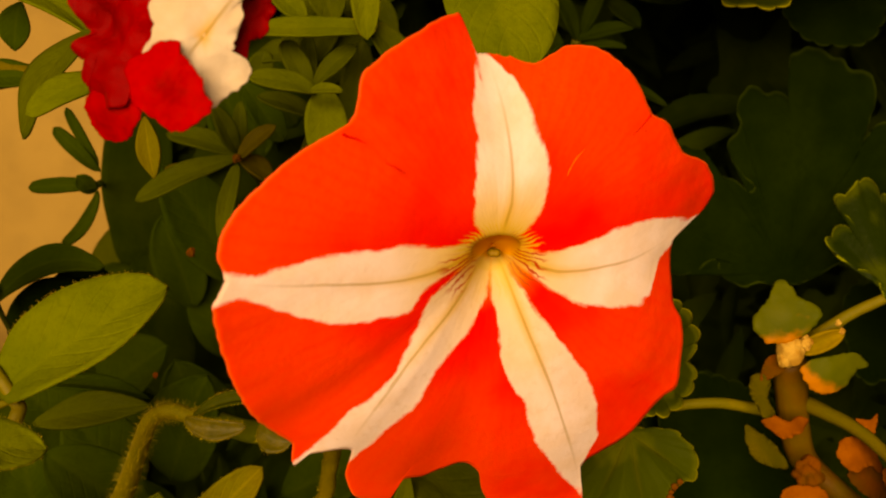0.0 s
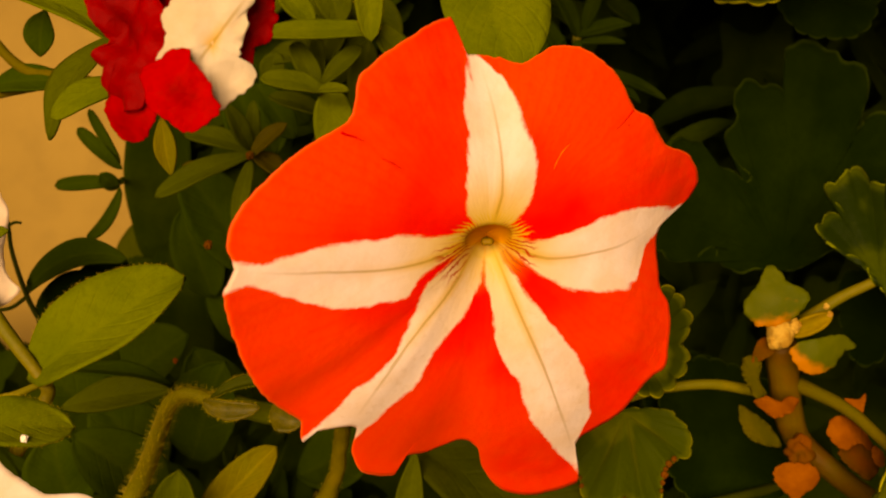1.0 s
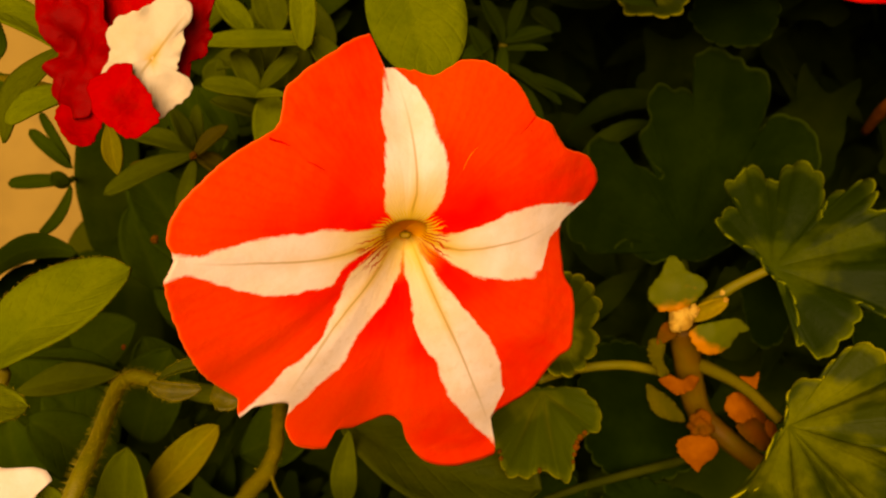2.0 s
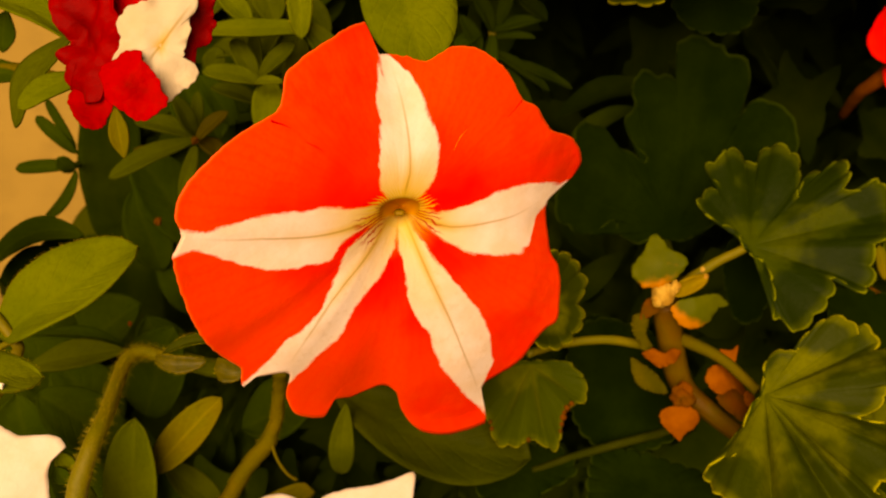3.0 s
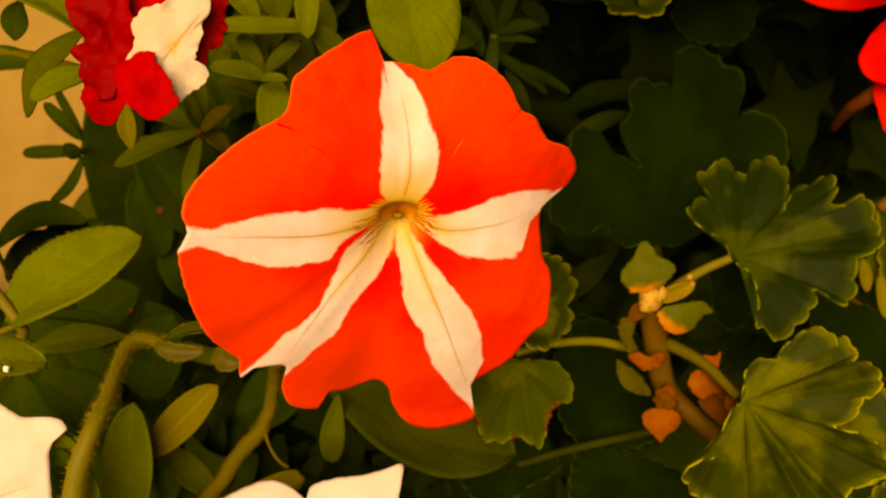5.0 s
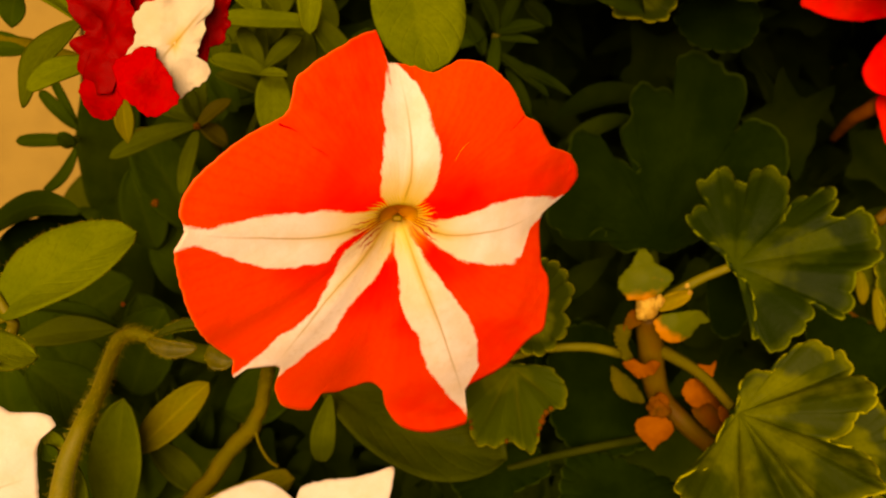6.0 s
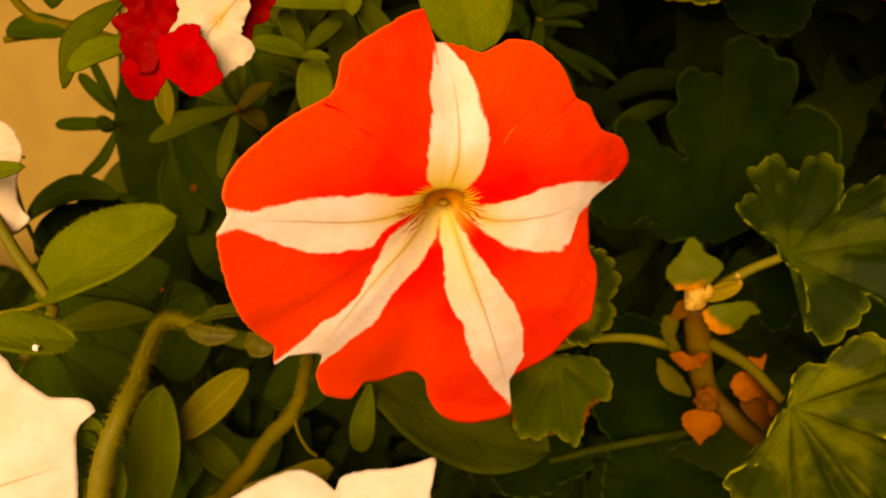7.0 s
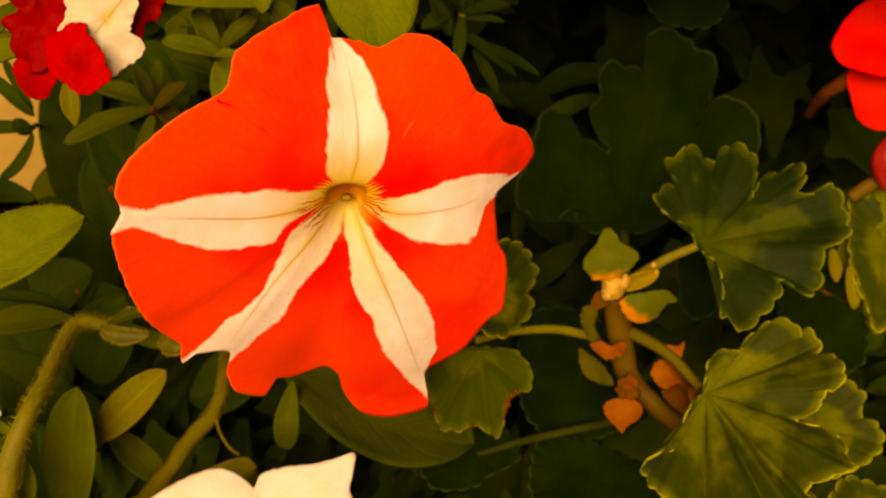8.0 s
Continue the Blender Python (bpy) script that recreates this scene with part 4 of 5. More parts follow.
leaf(petunia, (-0.0319, 0.2400, 0.1945), (-0.0084, 0.2400, 0.2051), 0.0194, (0.0, -0.75, 0.65), mat=LEAF_DEEP)
leaf(petunia, (-0.0568, 0.1650, 0.2181), (-0.0545, 0.1650, 0.2141), 0.0037, (0.0, -0.75, 0.65), mat=LEAF_DEEP)
leaf(petunia, (-0.0539, 0.1680, 0.2146), (-0.0569, 0.1660, 0.2216), 0.0042, (0.0, -0.75, 0.65), mat=LEAF)
leaf(petunia, (-0.0514, 0.1660, 0.2149), (-0.0483, 0.1630, 0.2017), 0.0058, (0.0, -0.75, 0.65), mat=LEAF)
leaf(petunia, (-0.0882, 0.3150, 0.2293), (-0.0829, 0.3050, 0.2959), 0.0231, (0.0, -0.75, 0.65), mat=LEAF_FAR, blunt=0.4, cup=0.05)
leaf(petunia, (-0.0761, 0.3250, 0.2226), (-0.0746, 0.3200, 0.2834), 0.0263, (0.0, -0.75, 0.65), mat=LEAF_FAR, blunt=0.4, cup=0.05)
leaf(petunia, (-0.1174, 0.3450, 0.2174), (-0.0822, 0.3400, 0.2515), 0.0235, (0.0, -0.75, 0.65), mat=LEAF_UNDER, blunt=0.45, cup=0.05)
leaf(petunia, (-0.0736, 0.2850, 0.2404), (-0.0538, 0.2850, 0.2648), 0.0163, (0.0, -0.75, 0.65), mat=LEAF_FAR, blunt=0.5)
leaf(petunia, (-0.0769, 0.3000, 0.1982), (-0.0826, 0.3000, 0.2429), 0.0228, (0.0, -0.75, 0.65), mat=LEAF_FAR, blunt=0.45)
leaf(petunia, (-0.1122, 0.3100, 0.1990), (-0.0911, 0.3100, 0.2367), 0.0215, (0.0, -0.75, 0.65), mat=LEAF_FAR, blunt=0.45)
_, line, wide = tube("stem", [(-0.0137, 0.2020, 0.2275), (-0.0154, 0.2080, 0.2189), (-0.0170, 0.2110, 0.2095), (-0.0197, 0.2115, 0.2033), (-0.0245, 0.2100, 0.1971), (-0.0304, 0.2070, 0.1882), (-0.0365, 0.2050, 0.1796)], [0.0036, 0.0036, 0.0034, 0.0046, 0.0044, 0.0050, 0.0052], STEM_BROWN, petunia, label="hairy branching brownish stem", knobbly=0.16)
stem_hairs(line, wide, 500, 0.0009, petunia, 8)
tube("stem", [(-0.0187, 0.2115, 0.2046), (-0.0177, 0.2095, 0.2017), (-0.0161, 0.2080, 0.1988), (-0.0138, 0.2075, 0.1958), (-0.0117, 0.2080, 0.1940)], [0.0016, 0.0009, 0.0008, 0.0009, 0.0010], STEM_BROWN, petunia)
tube("stem", [(-0.0846, 0.1850, 0.2605), (-0.0773, 0.1820, 0.2513), (-0.0690, 0.1780, 0.2427), (-0.0685, 0.1780, 0.2387), (-0.0739, 0.1750, 0.2287)], [0.0028, 0.0028, 0.0025, 0.0028, 0.0030], STEM, petunia)
tube("stem", [(-0.0860, 0.1800, 0.2367), (-0.0769, 0.1800, 0.2384), (-0.0690, 0.1780, 0.2420)], [0.0018, 0.0015, 0.0015], STEM, petunia)
tube("stem", [(-0.1045, 0.2400, 0.3080), (-0.0969, 0.2400, 0.3001), (-0.0867, 0.2400, 0.2975), (-0.0717, 0.2400, 0.2951)], [0.0024, 0.0027, 0.0046, 0.0022], STEM_BROWN, petunia)
tube("stem", [(-0.1044, 0.2400, 0.2932), (-0.0931, 0.2400, 0.2954), (-0.0861, 0.2400, 0.2962)], [0.0019, 0.0019, 0.0019], STEM_BROWN, petunia)
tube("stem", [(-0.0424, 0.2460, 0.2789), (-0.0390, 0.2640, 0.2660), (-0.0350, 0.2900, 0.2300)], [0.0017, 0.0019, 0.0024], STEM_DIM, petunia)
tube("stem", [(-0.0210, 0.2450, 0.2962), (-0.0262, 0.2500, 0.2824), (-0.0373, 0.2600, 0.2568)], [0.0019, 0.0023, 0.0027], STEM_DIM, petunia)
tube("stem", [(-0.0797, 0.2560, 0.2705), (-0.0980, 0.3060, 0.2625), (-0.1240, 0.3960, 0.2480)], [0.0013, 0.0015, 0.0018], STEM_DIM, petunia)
tube("stem", [(-0.0508, 0.1560, 0.2055), (-0.05, 0.17, 0.12), (-0.03, 0.2, 0.05), (-0.01, 0.24, -0.01)], [0.0045, 0.006, 0.008, 0.01], STEM, petunia)
tube("stem", [(-0.0350, 0.205, 0.17), (-0.02, 0.22, 0.1), (-0.01, 0.24, -0.01)], [0.004, 0.006, 0.01], STEM, petunia)
tube("stem", [(-0.0600, 0.25, 0.15), (-0.03, 0.26, 0.08), (-0.01, 0.24, -0.01)], [0.003, 0.006, 0.01], STEM, petunia)
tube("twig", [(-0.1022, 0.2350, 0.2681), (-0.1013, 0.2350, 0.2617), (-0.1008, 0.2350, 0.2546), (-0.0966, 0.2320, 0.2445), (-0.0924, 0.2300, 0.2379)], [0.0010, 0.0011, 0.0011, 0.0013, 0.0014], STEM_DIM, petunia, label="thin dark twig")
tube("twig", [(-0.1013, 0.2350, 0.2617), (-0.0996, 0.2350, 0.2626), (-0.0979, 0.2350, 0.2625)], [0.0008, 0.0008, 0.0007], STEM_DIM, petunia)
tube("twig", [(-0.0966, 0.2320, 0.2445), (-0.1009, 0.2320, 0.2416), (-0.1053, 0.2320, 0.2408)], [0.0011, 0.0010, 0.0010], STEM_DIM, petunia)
crumb("leaf_speck", (-0.0630, 0.1570, 0.2396), 0.0007, SPECK, petunia, "white speck on a leaf")
crumb("dry_scale", (-0.0370, 0.2040, 0.2334), 0.0012, BRACT, petunia, "small dry orange scale")
crumb("dry_scale", (-0.0531, 0.2100, 0.2361), 0.0006, BRACT, petunia)
crumb("dry_bud", (-0.0529, 0.2400, 0.2564), 0.0011, BRACT_DIM, petunia, "small brown dry bud")

# ---- wilting crimson flower ----
wilted = thing("petunia_flower", "wilting crimson petunia with ruffled creamy white band", "flower")
ruffle(wilted, (-0.0406, 0.1610, 0.3084), (-0.3, -0.9, 0.1), [(130.3, 18.7), (136.9, 13.1), (154.0, 8.3), (181.8, 5.5), (199.2, 4.7), (206.1, 7.0), (219.0, 7.8), (234.1, 7.5), (237.3, 8.9), (247.8, 10.4), (249.0, 11.7), (266.0, 11.9), (284.9, 12.6), (297.0, 10.0), (302.3, 8.1), (329.1, 7.4), (350.9, 8.0), (11.5, 7.3), (37.7, 7.5), (56.7, 9.5), (69.6, 12.9), (92.1, 14.2)], PETAL_DARK, "dark crimson ruffled petal", start=0.40, seed=1.0, crumple=0.26, frill=0.03, rings=30, around=240)
ruffle(wilted, (-0.0415, 0.1590, 0.2957), (-0.35, -0.9, 0.05), [(145.6, 4.5), (169.5, 4.5), (196.3, 4.0), (236.7, 4.3), (278.6, 4.7), (312.3, 5.1), (337.3, 5.1), (356.8, 5.7), (13.0, 5.1), (36.3, 5.1), (86.9, 4.0)], PETAL_WILT, "rounded crimson petal lobe", start=0.45, seed=6.0, dome=0.35, crumple=0.16, frill=0.03)
ruffle(wilted, (-0.0333, 0.1640, 0.3162), (0, -0.95, 0.1), [(140.7, 6.9), (200.3, 5.8), (223.7, 6.8), (246.1, 7.8), (256.6, 6.4), (287.5, 4.3), (337.0, 5.0), (28.6, 9.2)], PETAL_WILT, "bright red petal", start=0.55, seed=2.0, crumple=0.2, frill=0.02)
ruffle(wilted, (-0.0301, 0.1500, 0.3000), (-0.1, -0.95, 0.2), [(133.0, 6.1), (104.7, 6.3), (78.6, 6.4), (66.2, 5.0), (37.1, 4.5), (14.9, 4.9), (351.6, 5.4), (342.1, 6.5), (325.2, 6.9), (304.8, 6.8), (282.8, 6.6), (266.4, 5.7), (250.1, 4.9), (225.6, 5.1), (209.6, 5.4), (186.9, 5.0), (167.0, 6.4), (157.1, 7.1), (145.3, 6.7)], PETAL_WILT, "crimson petal lobe, scarlet at its edge", start=0.45, seed=3.0, dome=0.25, crumple=0.22, frill=0.04, rings=24)
ruffle(wilted, (-0.0260, 0.1545, 0.3069), (0.1, -0.95, 0.1), [(187.3, 5.6), (189.5, 7.4), (197.8, 9.4), (177.5, 7.1), (159.5, 8.2), (141.3, 9.0), (119.8, 8.5), (93.1, 9.1), (78.4, 11.7), (61.2, 11.9), (49.3, 10.7), (44.9, 9.1), (43.4, 7.4), (27.5, 6.3), (14.1, 5.1), (344.0, 4.4), (320.4, 5.2), (316.8, 6.9), (331.3, 6.9), (317.7, 8.5), (305.3, 8.8), (288.5, 9.0), (276.4, 10.1), (269.8, 10.8), (274.0, 9.3), (268.5, 7.8), (263.9, 6.0), (250.9, 4.9), (224.2, 4.0), (195.9, 3.7)], PETAL_FADED, "faded creamy white petal with a yellow vein", start=0.12, seed=4.0, pale=(52, 9), dome=0.12, frill=0.04, crumple=0.15, rings=30, around=260)
ruffle(wilted, (-0.0200, 0.1600, 0.3117), (0.3, -0.9, 0.1), [(104.7, 7.0), (81.3, 7.9), (60.0, 7.3), (47.1, 4.3), (11.2, 2.6), (350.0, 3.2), (315.4, 3.2), (292.2, 4.6), (274.9, 5.0), (256.9, 5.6), (256.3, 7.7), (259.9, 9.1), (256.9, 10.1), (249.0, 9.4), (238.2, 6.8), (210.6, 3.1)], PETAL_DARK, "dark crimson ruffled petal", start=0.42, seed=5.0, crumple=0.2, frill=0.05)
tube("flower_tube", [(-0.0325, 0.1700, 0.3213), (-0.0399, 0.1900, 0.3285), (-0.0518, 0.2200, 0.3381)], [0.006, 0.0045, 0.004], STEM, wilted)

# ---- white petunias ----
white_flower = thing("petunia_flower", "open white petunia with a faint vein, beside a hairy stem", "flower", "white petunias")
corolla("corolla", (-0.0825, 0.1500, 0.2057), (0.1010, -0.9091, 0.4041), (-0.0446, 0.4016, 0.9147), [(7.6, 28.3), (19.6, 28.8), (28.2, 30.4), (32.7, 32.3), (33.3, 34.7), (34.2, 36.5), (36.7, 36.6), (39.7, 35.7), (49.3, 30.8), (58.0, 30.3), (66.5, 31.1), (71.5, 32.8), (88.4, 34.6), (108.7, 29.9), (131.5, 20.8), (181.1, 14.2), (251.7, 21.0), (288.7, 29.0), (315.1, 31.1), (338.7, 29.8)], [(0, -2), (90, -3), (180, -2), (270, -4)], [[(a - 6, a, a + 6)] * 11 for a in (20, 92, 164, 236, 308)], PETAL_WHITE, white_flower, around=300, rings=26, folds=((20, 8, -0.4), (92, 8, -0.5), (164, 8, -0.4), (236, 8, -0.4), (308, 8, -0.4)))
tube("flower_tube", [(-0.0851, 0.1736, 0.1952), (-0.0859, 0.1809, 0.1920), (-0.0875, 0.2055, 0.1555)], [0.0055, 0.005, 0.0035], STEM, white_flower)
white_flower_low = thing("petunia_flower", "open white petunia with two notched lobes below the leaves", "flower", "white petunias")
corolla("corolla", (-0.0028, 0.1780, 0.1800), (0.0000, -0.8619, 0.5070), (0.0000, 0.5070, 0.8619), [(12.3, 27.2), (40.1, 28.5), (47.3, 32.7), (51.7, 35.8), (56.6, 31.6), (65.4, 27.2), (79.2, 24.1), (92.2, 21.5), (95.0, 18.6), (99.8, 20.0), (106.4, 22.5), (115.0, 25.2), (129.8, 27.1), (141.7, 28.6), (152.5, 31.0), (169.9, 36.6), (195.0, 33.6), (224.7, 27.0), (266.4, 23.9), (303.1, 25.7), (339.0, 26.8)], [(0, -2), (90, -3), (180, -2), (270, -4)], [[(a - 6, a, a + 6)] * 11 for a in (20, 92, 164, 236, 308)], PETAL_WHITE, white_flower_low, around=300, rings=26, folds=((20, 8, -0.4), (92, 8, -0.5), (164, 8, -0.4), (236, 8, -0.4), (308, 8, -0.4)))
tube("flower_tube", [(-0.0028, 0.2004, 0.1668), (-0.0028, 0.2073, 0.1627), (-0.0028, 0.2311, 0.1246)], [0.0055, 0.005, 0.0035], STEM, white_flower_low)
# far white flower, shade painted in through a duller petal colour
white_flower_far = thing("petunia_flower", "white petunia in front of the plastered wall, shade put into its petal colour", "flower", "white petunias")
corolla("corolla", (-0.0987, 0.1860, 0.2669), (0.1048, -0.9435, 0.3145), (-0.0347, 0.3126, 0.9493), [(12.3, 19.9), (22.7, 20.9), (33.2, 20.9), (41.5, 20.0), (51.4, 18.0), (80.4, 15.7), (115.2, 16.4), (157.6, 14.7), (219.8, 14.7), (265.4, 16.6), (300.7, 18.6), (322.9, 20.7), (332.0, 22.8), (339.0, 23.5), (341.6, 21.6), (348.0, 19.6), (359.2, 18.9)], [(0, -2), (90, -3), (180, -2), (270, -4)], [[(a - 6, a, a + 6)] * 11 for a in (20, 92, 164, 236, 308)], PETAL_WHITE_DIM, white_flower_far, around=300, rings=26, folds=((20, 8, -0.4), (92, 8, -0.5), (164, 8, -0.4), (236, 8, -0.4), (308, 8, -0.4)))

# ---- pelargonium: scalloped leaves, woody stem, dry bracts ----
pelargonium = thing("pelargonium_plant", "pelargonium plant with scalloped green leaves and dry orange bracts", "plant")
round_leaf(pelargonium, (0.1113, 0.2340, 0.2513), (-0.25, -0.75, 0.6), (0, 0, 1), [(248.9, 1.6), (134.9, 5.8), (145.9, 10.3), (145.7, 16.1), (139.8, 19.8), (126.7, 21.0), (118.3, 19.9), (120.6, 25.4), (119.1, 28.2), (110.4, 28.7), (106.4, 31.5), (100.7, 30.4), (91.8, 26.0), (88.7, 30.1), (82.2, 32.3), (68.6, 29.7), (54.7, 19.0), (60.6, 26.8), (55.8, 31.1), (53.6, 36.9), (45.0, 34.5), (38.1, 29.8), (34.9, 33.1), (35.2, 39.1), (22.4, 39.2), (11.3, 37.6), (2.7, 31.0), (350.8, 31.9), (339.8, 30.3), (341.1, 22.9), (327.6, 24.8), (305.5, 26.4), (298.6, 26.4), (295.0, 22.1), (289.9, 20.8), (297.1, 15.5), (304.4, 9.9), (307.9, 5.1)], cup=-0.04, pleat=0.13, tooth=0.0019, pitch=0.0058, ribs=(131, 98, 60, 22, -15, -62), crease=0.03, mat=LEAF_GREEN, label="dark zoned scalloped leaf with deep lobes")
round_leaf(pelargonium, (0.1084, 0.205, 0.219), (-0.3, -0.7, 0.65), (0, 0, 1), [(194.9, 1.1), (118.3, 1.7), (98.8, 5.1), (98.3, 7.5), (89.6, 10.4), (76.7, 12.6), (63.1, 13.7), (64.2, 15.7), (65.8, 18.4), (62.8, 21.3), (62.5, 23.5), (58.9, 26.5), (53.8, 28.4), (49.2, 29.2), (44.2, 28.5), (46.8, 30.8), (43.2, 31.9), (37.5, 31.9), (33.1, 30.3), (30.8, 32.3), (27.4, 33.4), (22.6, 33.6), (17.5, 33.5), (12.8, 31.8), (10.8, 30.2), (11.5, 28.5), (7.5, 28.2), (2.9, 26.6), (358.6, 24.2), (356.5, 21.9), (355.6, 25.5), (356.4, 28.4), (355.7, 30.8), (353.8, 32.9), (349.3, 35.0), (343.7, 37.2), (341.7, 39.5), (329.7, 33.8), (324.4, 33.2), (325.8, 37.5), (318.1, 40.2), (305.4, 40.0), (290.2, 38.9), (276.3, 35.1), (262.3, 30.1), (251.8, 28.4), (251.3, 27.8), (245.1, 26.5), (242.4, 25.6), (241.5, 23.0), (246.1, 19.5), (254.4, 17.2), (250.3, 14.0), (243.8, 9.4), (229.0, 4.6), (219.8, 2.5)], cup=0.0, pleat=0.24, tooth=0.0010, pitch=0.0050, crease=0.11, ribs=(38, -4, -38, -52, -80, -118), label="large olive scalloped leaf with pale edge")
round_leaf(pelargonium, (0.1497, 0.2320, 0.1984), (-0.1, -0.8, 0.6), (0, 0, 1), [(88.7, 20.4), (55.3, 17.6), (37.3, 17.5), (23.0, 14.0), (8.5, 17.7), (350.8, 18.8), (329.1, 16.2), (309.1, 14.5), (268.7, 14.6), (218.0, 12.3), (136.3, 13.1)])
round_leaf(pelargonium, (0.1653, 0.2150, 0.1798), (0, -0.7, 0.7), (0, 0, 1), [(130.8, 14.2), (105.9, 10.7), (59.7, 9.5), (26.2, 15.9), (333.8, 12.9), (259.2, 12.6), (206.2, 15.5), (171.1, 15.7)])
round_leaf(pelargonium, (0.0504, 0.2220, 0.2207), (-0.15, -0.8, 0.55), (0, 0, 1), [(22.2, 4.2), (8.2, 10.1), (357.3, 12.3), (352.0, 14.2), (339.3, 16.3), (330.2, 16.8), (322.7, 15.5), (313.7, 15.0), (305.7, 16.2), (299.3, 18.6), (295.6, 20.9), (290.0, 23.0), (286.0, 21.9), (277.6, 20.0), (271.5, 19.9), (265.6, 22.0), (259.5, 21.9), (252.4, 22.7), (245.3, 21.4), (237.3, 18.7), (226.6, 17.6), (210.4, 16.4), (192.5, 11.6), (176.1, 5.3)], mat=LEAF_BURNT, label="scalloped leaf with brown scorched edge", cup=-0.12, pleat=0.2, crease=0.04, tooth=0.0008, pitch=0.0040, ribs=(-30, -76, -112))
round_leaf(pelargonium, (0.0520, 0.2150, 0.2394), (0.55, -0.75, 0.2), (0, 0, 1), [(81.2, 14.0), (50.4, 15.6), (29.9, 15.4), (13.4, 15.5), (357.5, 12.1), (337.6, 13.9), (308.0, 12.3), (276.4, 11.2), (229.9, 9.3), (165.5, 8.7), (112.4, 11.2)], cup=0.1)
RED_FLOWER_AT = ((0.1654, 0.2650, 0.3067), (0.1442, 0.2720, 0.3258))
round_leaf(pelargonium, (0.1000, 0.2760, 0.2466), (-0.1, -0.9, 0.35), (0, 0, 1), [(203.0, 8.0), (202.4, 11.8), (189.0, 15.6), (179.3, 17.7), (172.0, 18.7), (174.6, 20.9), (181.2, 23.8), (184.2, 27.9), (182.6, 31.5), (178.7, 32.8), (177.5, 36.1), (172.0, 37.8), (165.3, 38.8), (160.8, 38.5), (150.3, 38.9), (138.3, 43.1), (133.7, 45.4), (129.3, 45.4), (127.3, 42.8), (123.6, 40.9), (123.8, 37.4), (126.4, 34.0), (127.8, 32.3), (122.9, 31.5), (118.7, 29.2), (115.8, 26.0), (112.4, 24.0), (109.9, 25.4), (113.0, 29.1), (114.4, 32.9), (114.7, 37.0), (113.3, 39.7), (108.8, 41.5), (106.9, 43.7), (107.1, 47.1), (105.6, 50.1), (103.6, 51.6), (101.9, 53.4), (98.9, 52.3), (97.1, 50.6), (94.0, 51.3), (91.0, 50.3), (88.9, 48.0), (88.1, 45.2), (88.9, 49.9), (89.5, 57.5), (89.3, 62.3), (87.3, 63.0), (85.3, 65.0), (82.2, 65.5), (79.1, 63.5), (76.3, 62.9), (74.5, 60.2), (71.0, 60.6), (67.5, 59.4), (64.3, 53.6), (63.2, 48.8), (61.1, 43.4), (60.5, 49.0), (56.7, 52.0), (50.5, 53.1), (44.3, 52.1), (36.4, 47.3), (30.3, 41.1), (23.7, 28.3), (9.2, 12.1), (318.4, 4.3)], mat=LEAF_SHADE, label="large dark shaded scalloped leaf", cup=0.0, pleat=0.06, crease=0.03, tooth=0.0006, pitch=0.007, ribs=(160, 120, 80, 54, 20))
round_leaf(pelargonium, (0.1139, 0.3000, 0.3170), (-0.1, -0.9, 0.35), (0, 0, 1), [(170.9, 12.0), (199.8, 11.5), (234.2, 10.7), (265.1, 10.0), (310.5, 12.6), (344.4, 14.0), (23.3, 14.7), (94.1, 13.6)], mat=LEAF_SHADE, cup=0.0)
round_leaf(pelargonium, (0.0814, 0.2620, 0.3229), (-0.1, -0.8, 0.5), (0, 0, 1), [(215.3, 9.8), (236.1, 9.9), (258.8, 8.0), (280.8, 8.7), (304.4, 9.9), (326.1, 10.0), (11.2, 9.8), (90.3, 11.4), (158.8, 10.4)], cup=0.05)
round_leaf(pelargonium, (0.1751, 0.2620, 0.2479), (-0.2, -0.8, 0.5), (0, 0, 1), [(127.8, 17.3), (107.7, 16.0), (71.9, 16.2), (15.2, 12.4), (302.3, 17.8), (278.2, 24.8), (266.4, 28.9), (257.2, 20.9), (239.0, 16.0), (177.0, 10.7)], label="pale olive scalloped leaf")
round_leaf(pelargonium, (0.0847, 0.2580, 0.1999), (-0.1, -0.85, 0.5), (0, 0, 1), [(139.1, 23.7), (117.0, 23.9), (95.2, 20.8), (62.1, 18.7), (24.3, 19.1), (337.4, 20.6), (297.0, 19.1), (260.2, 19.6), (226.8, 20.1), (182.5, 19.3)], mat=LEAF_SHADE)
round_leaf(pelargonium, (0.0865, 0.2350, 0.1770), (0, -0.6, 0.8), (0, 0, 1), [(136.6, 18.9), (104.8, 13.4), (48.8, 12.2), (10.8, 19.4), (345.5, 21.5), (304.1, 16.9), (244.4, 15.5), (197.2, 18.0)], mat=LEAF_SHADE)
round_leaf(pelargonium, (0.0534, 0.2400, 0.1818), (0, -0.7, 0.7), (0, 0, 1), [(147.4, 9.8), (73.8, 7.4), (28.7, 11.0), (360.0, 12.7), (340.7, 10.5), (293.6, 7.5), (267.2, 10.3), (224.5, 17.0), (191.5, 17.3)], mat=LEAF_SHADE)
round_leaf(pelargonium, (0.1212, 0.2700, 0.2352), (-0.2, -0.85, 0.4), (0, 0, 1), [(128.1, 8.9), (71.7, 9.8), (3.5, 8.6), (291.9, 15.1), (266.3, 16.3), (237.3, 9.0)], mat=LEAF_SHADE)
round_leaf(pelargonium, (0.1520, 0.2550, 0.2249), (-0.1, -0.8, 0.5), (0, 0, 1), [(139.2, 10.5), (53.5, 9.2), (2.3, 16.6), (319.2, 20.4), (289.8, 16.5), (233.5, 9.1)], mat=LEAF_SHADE)
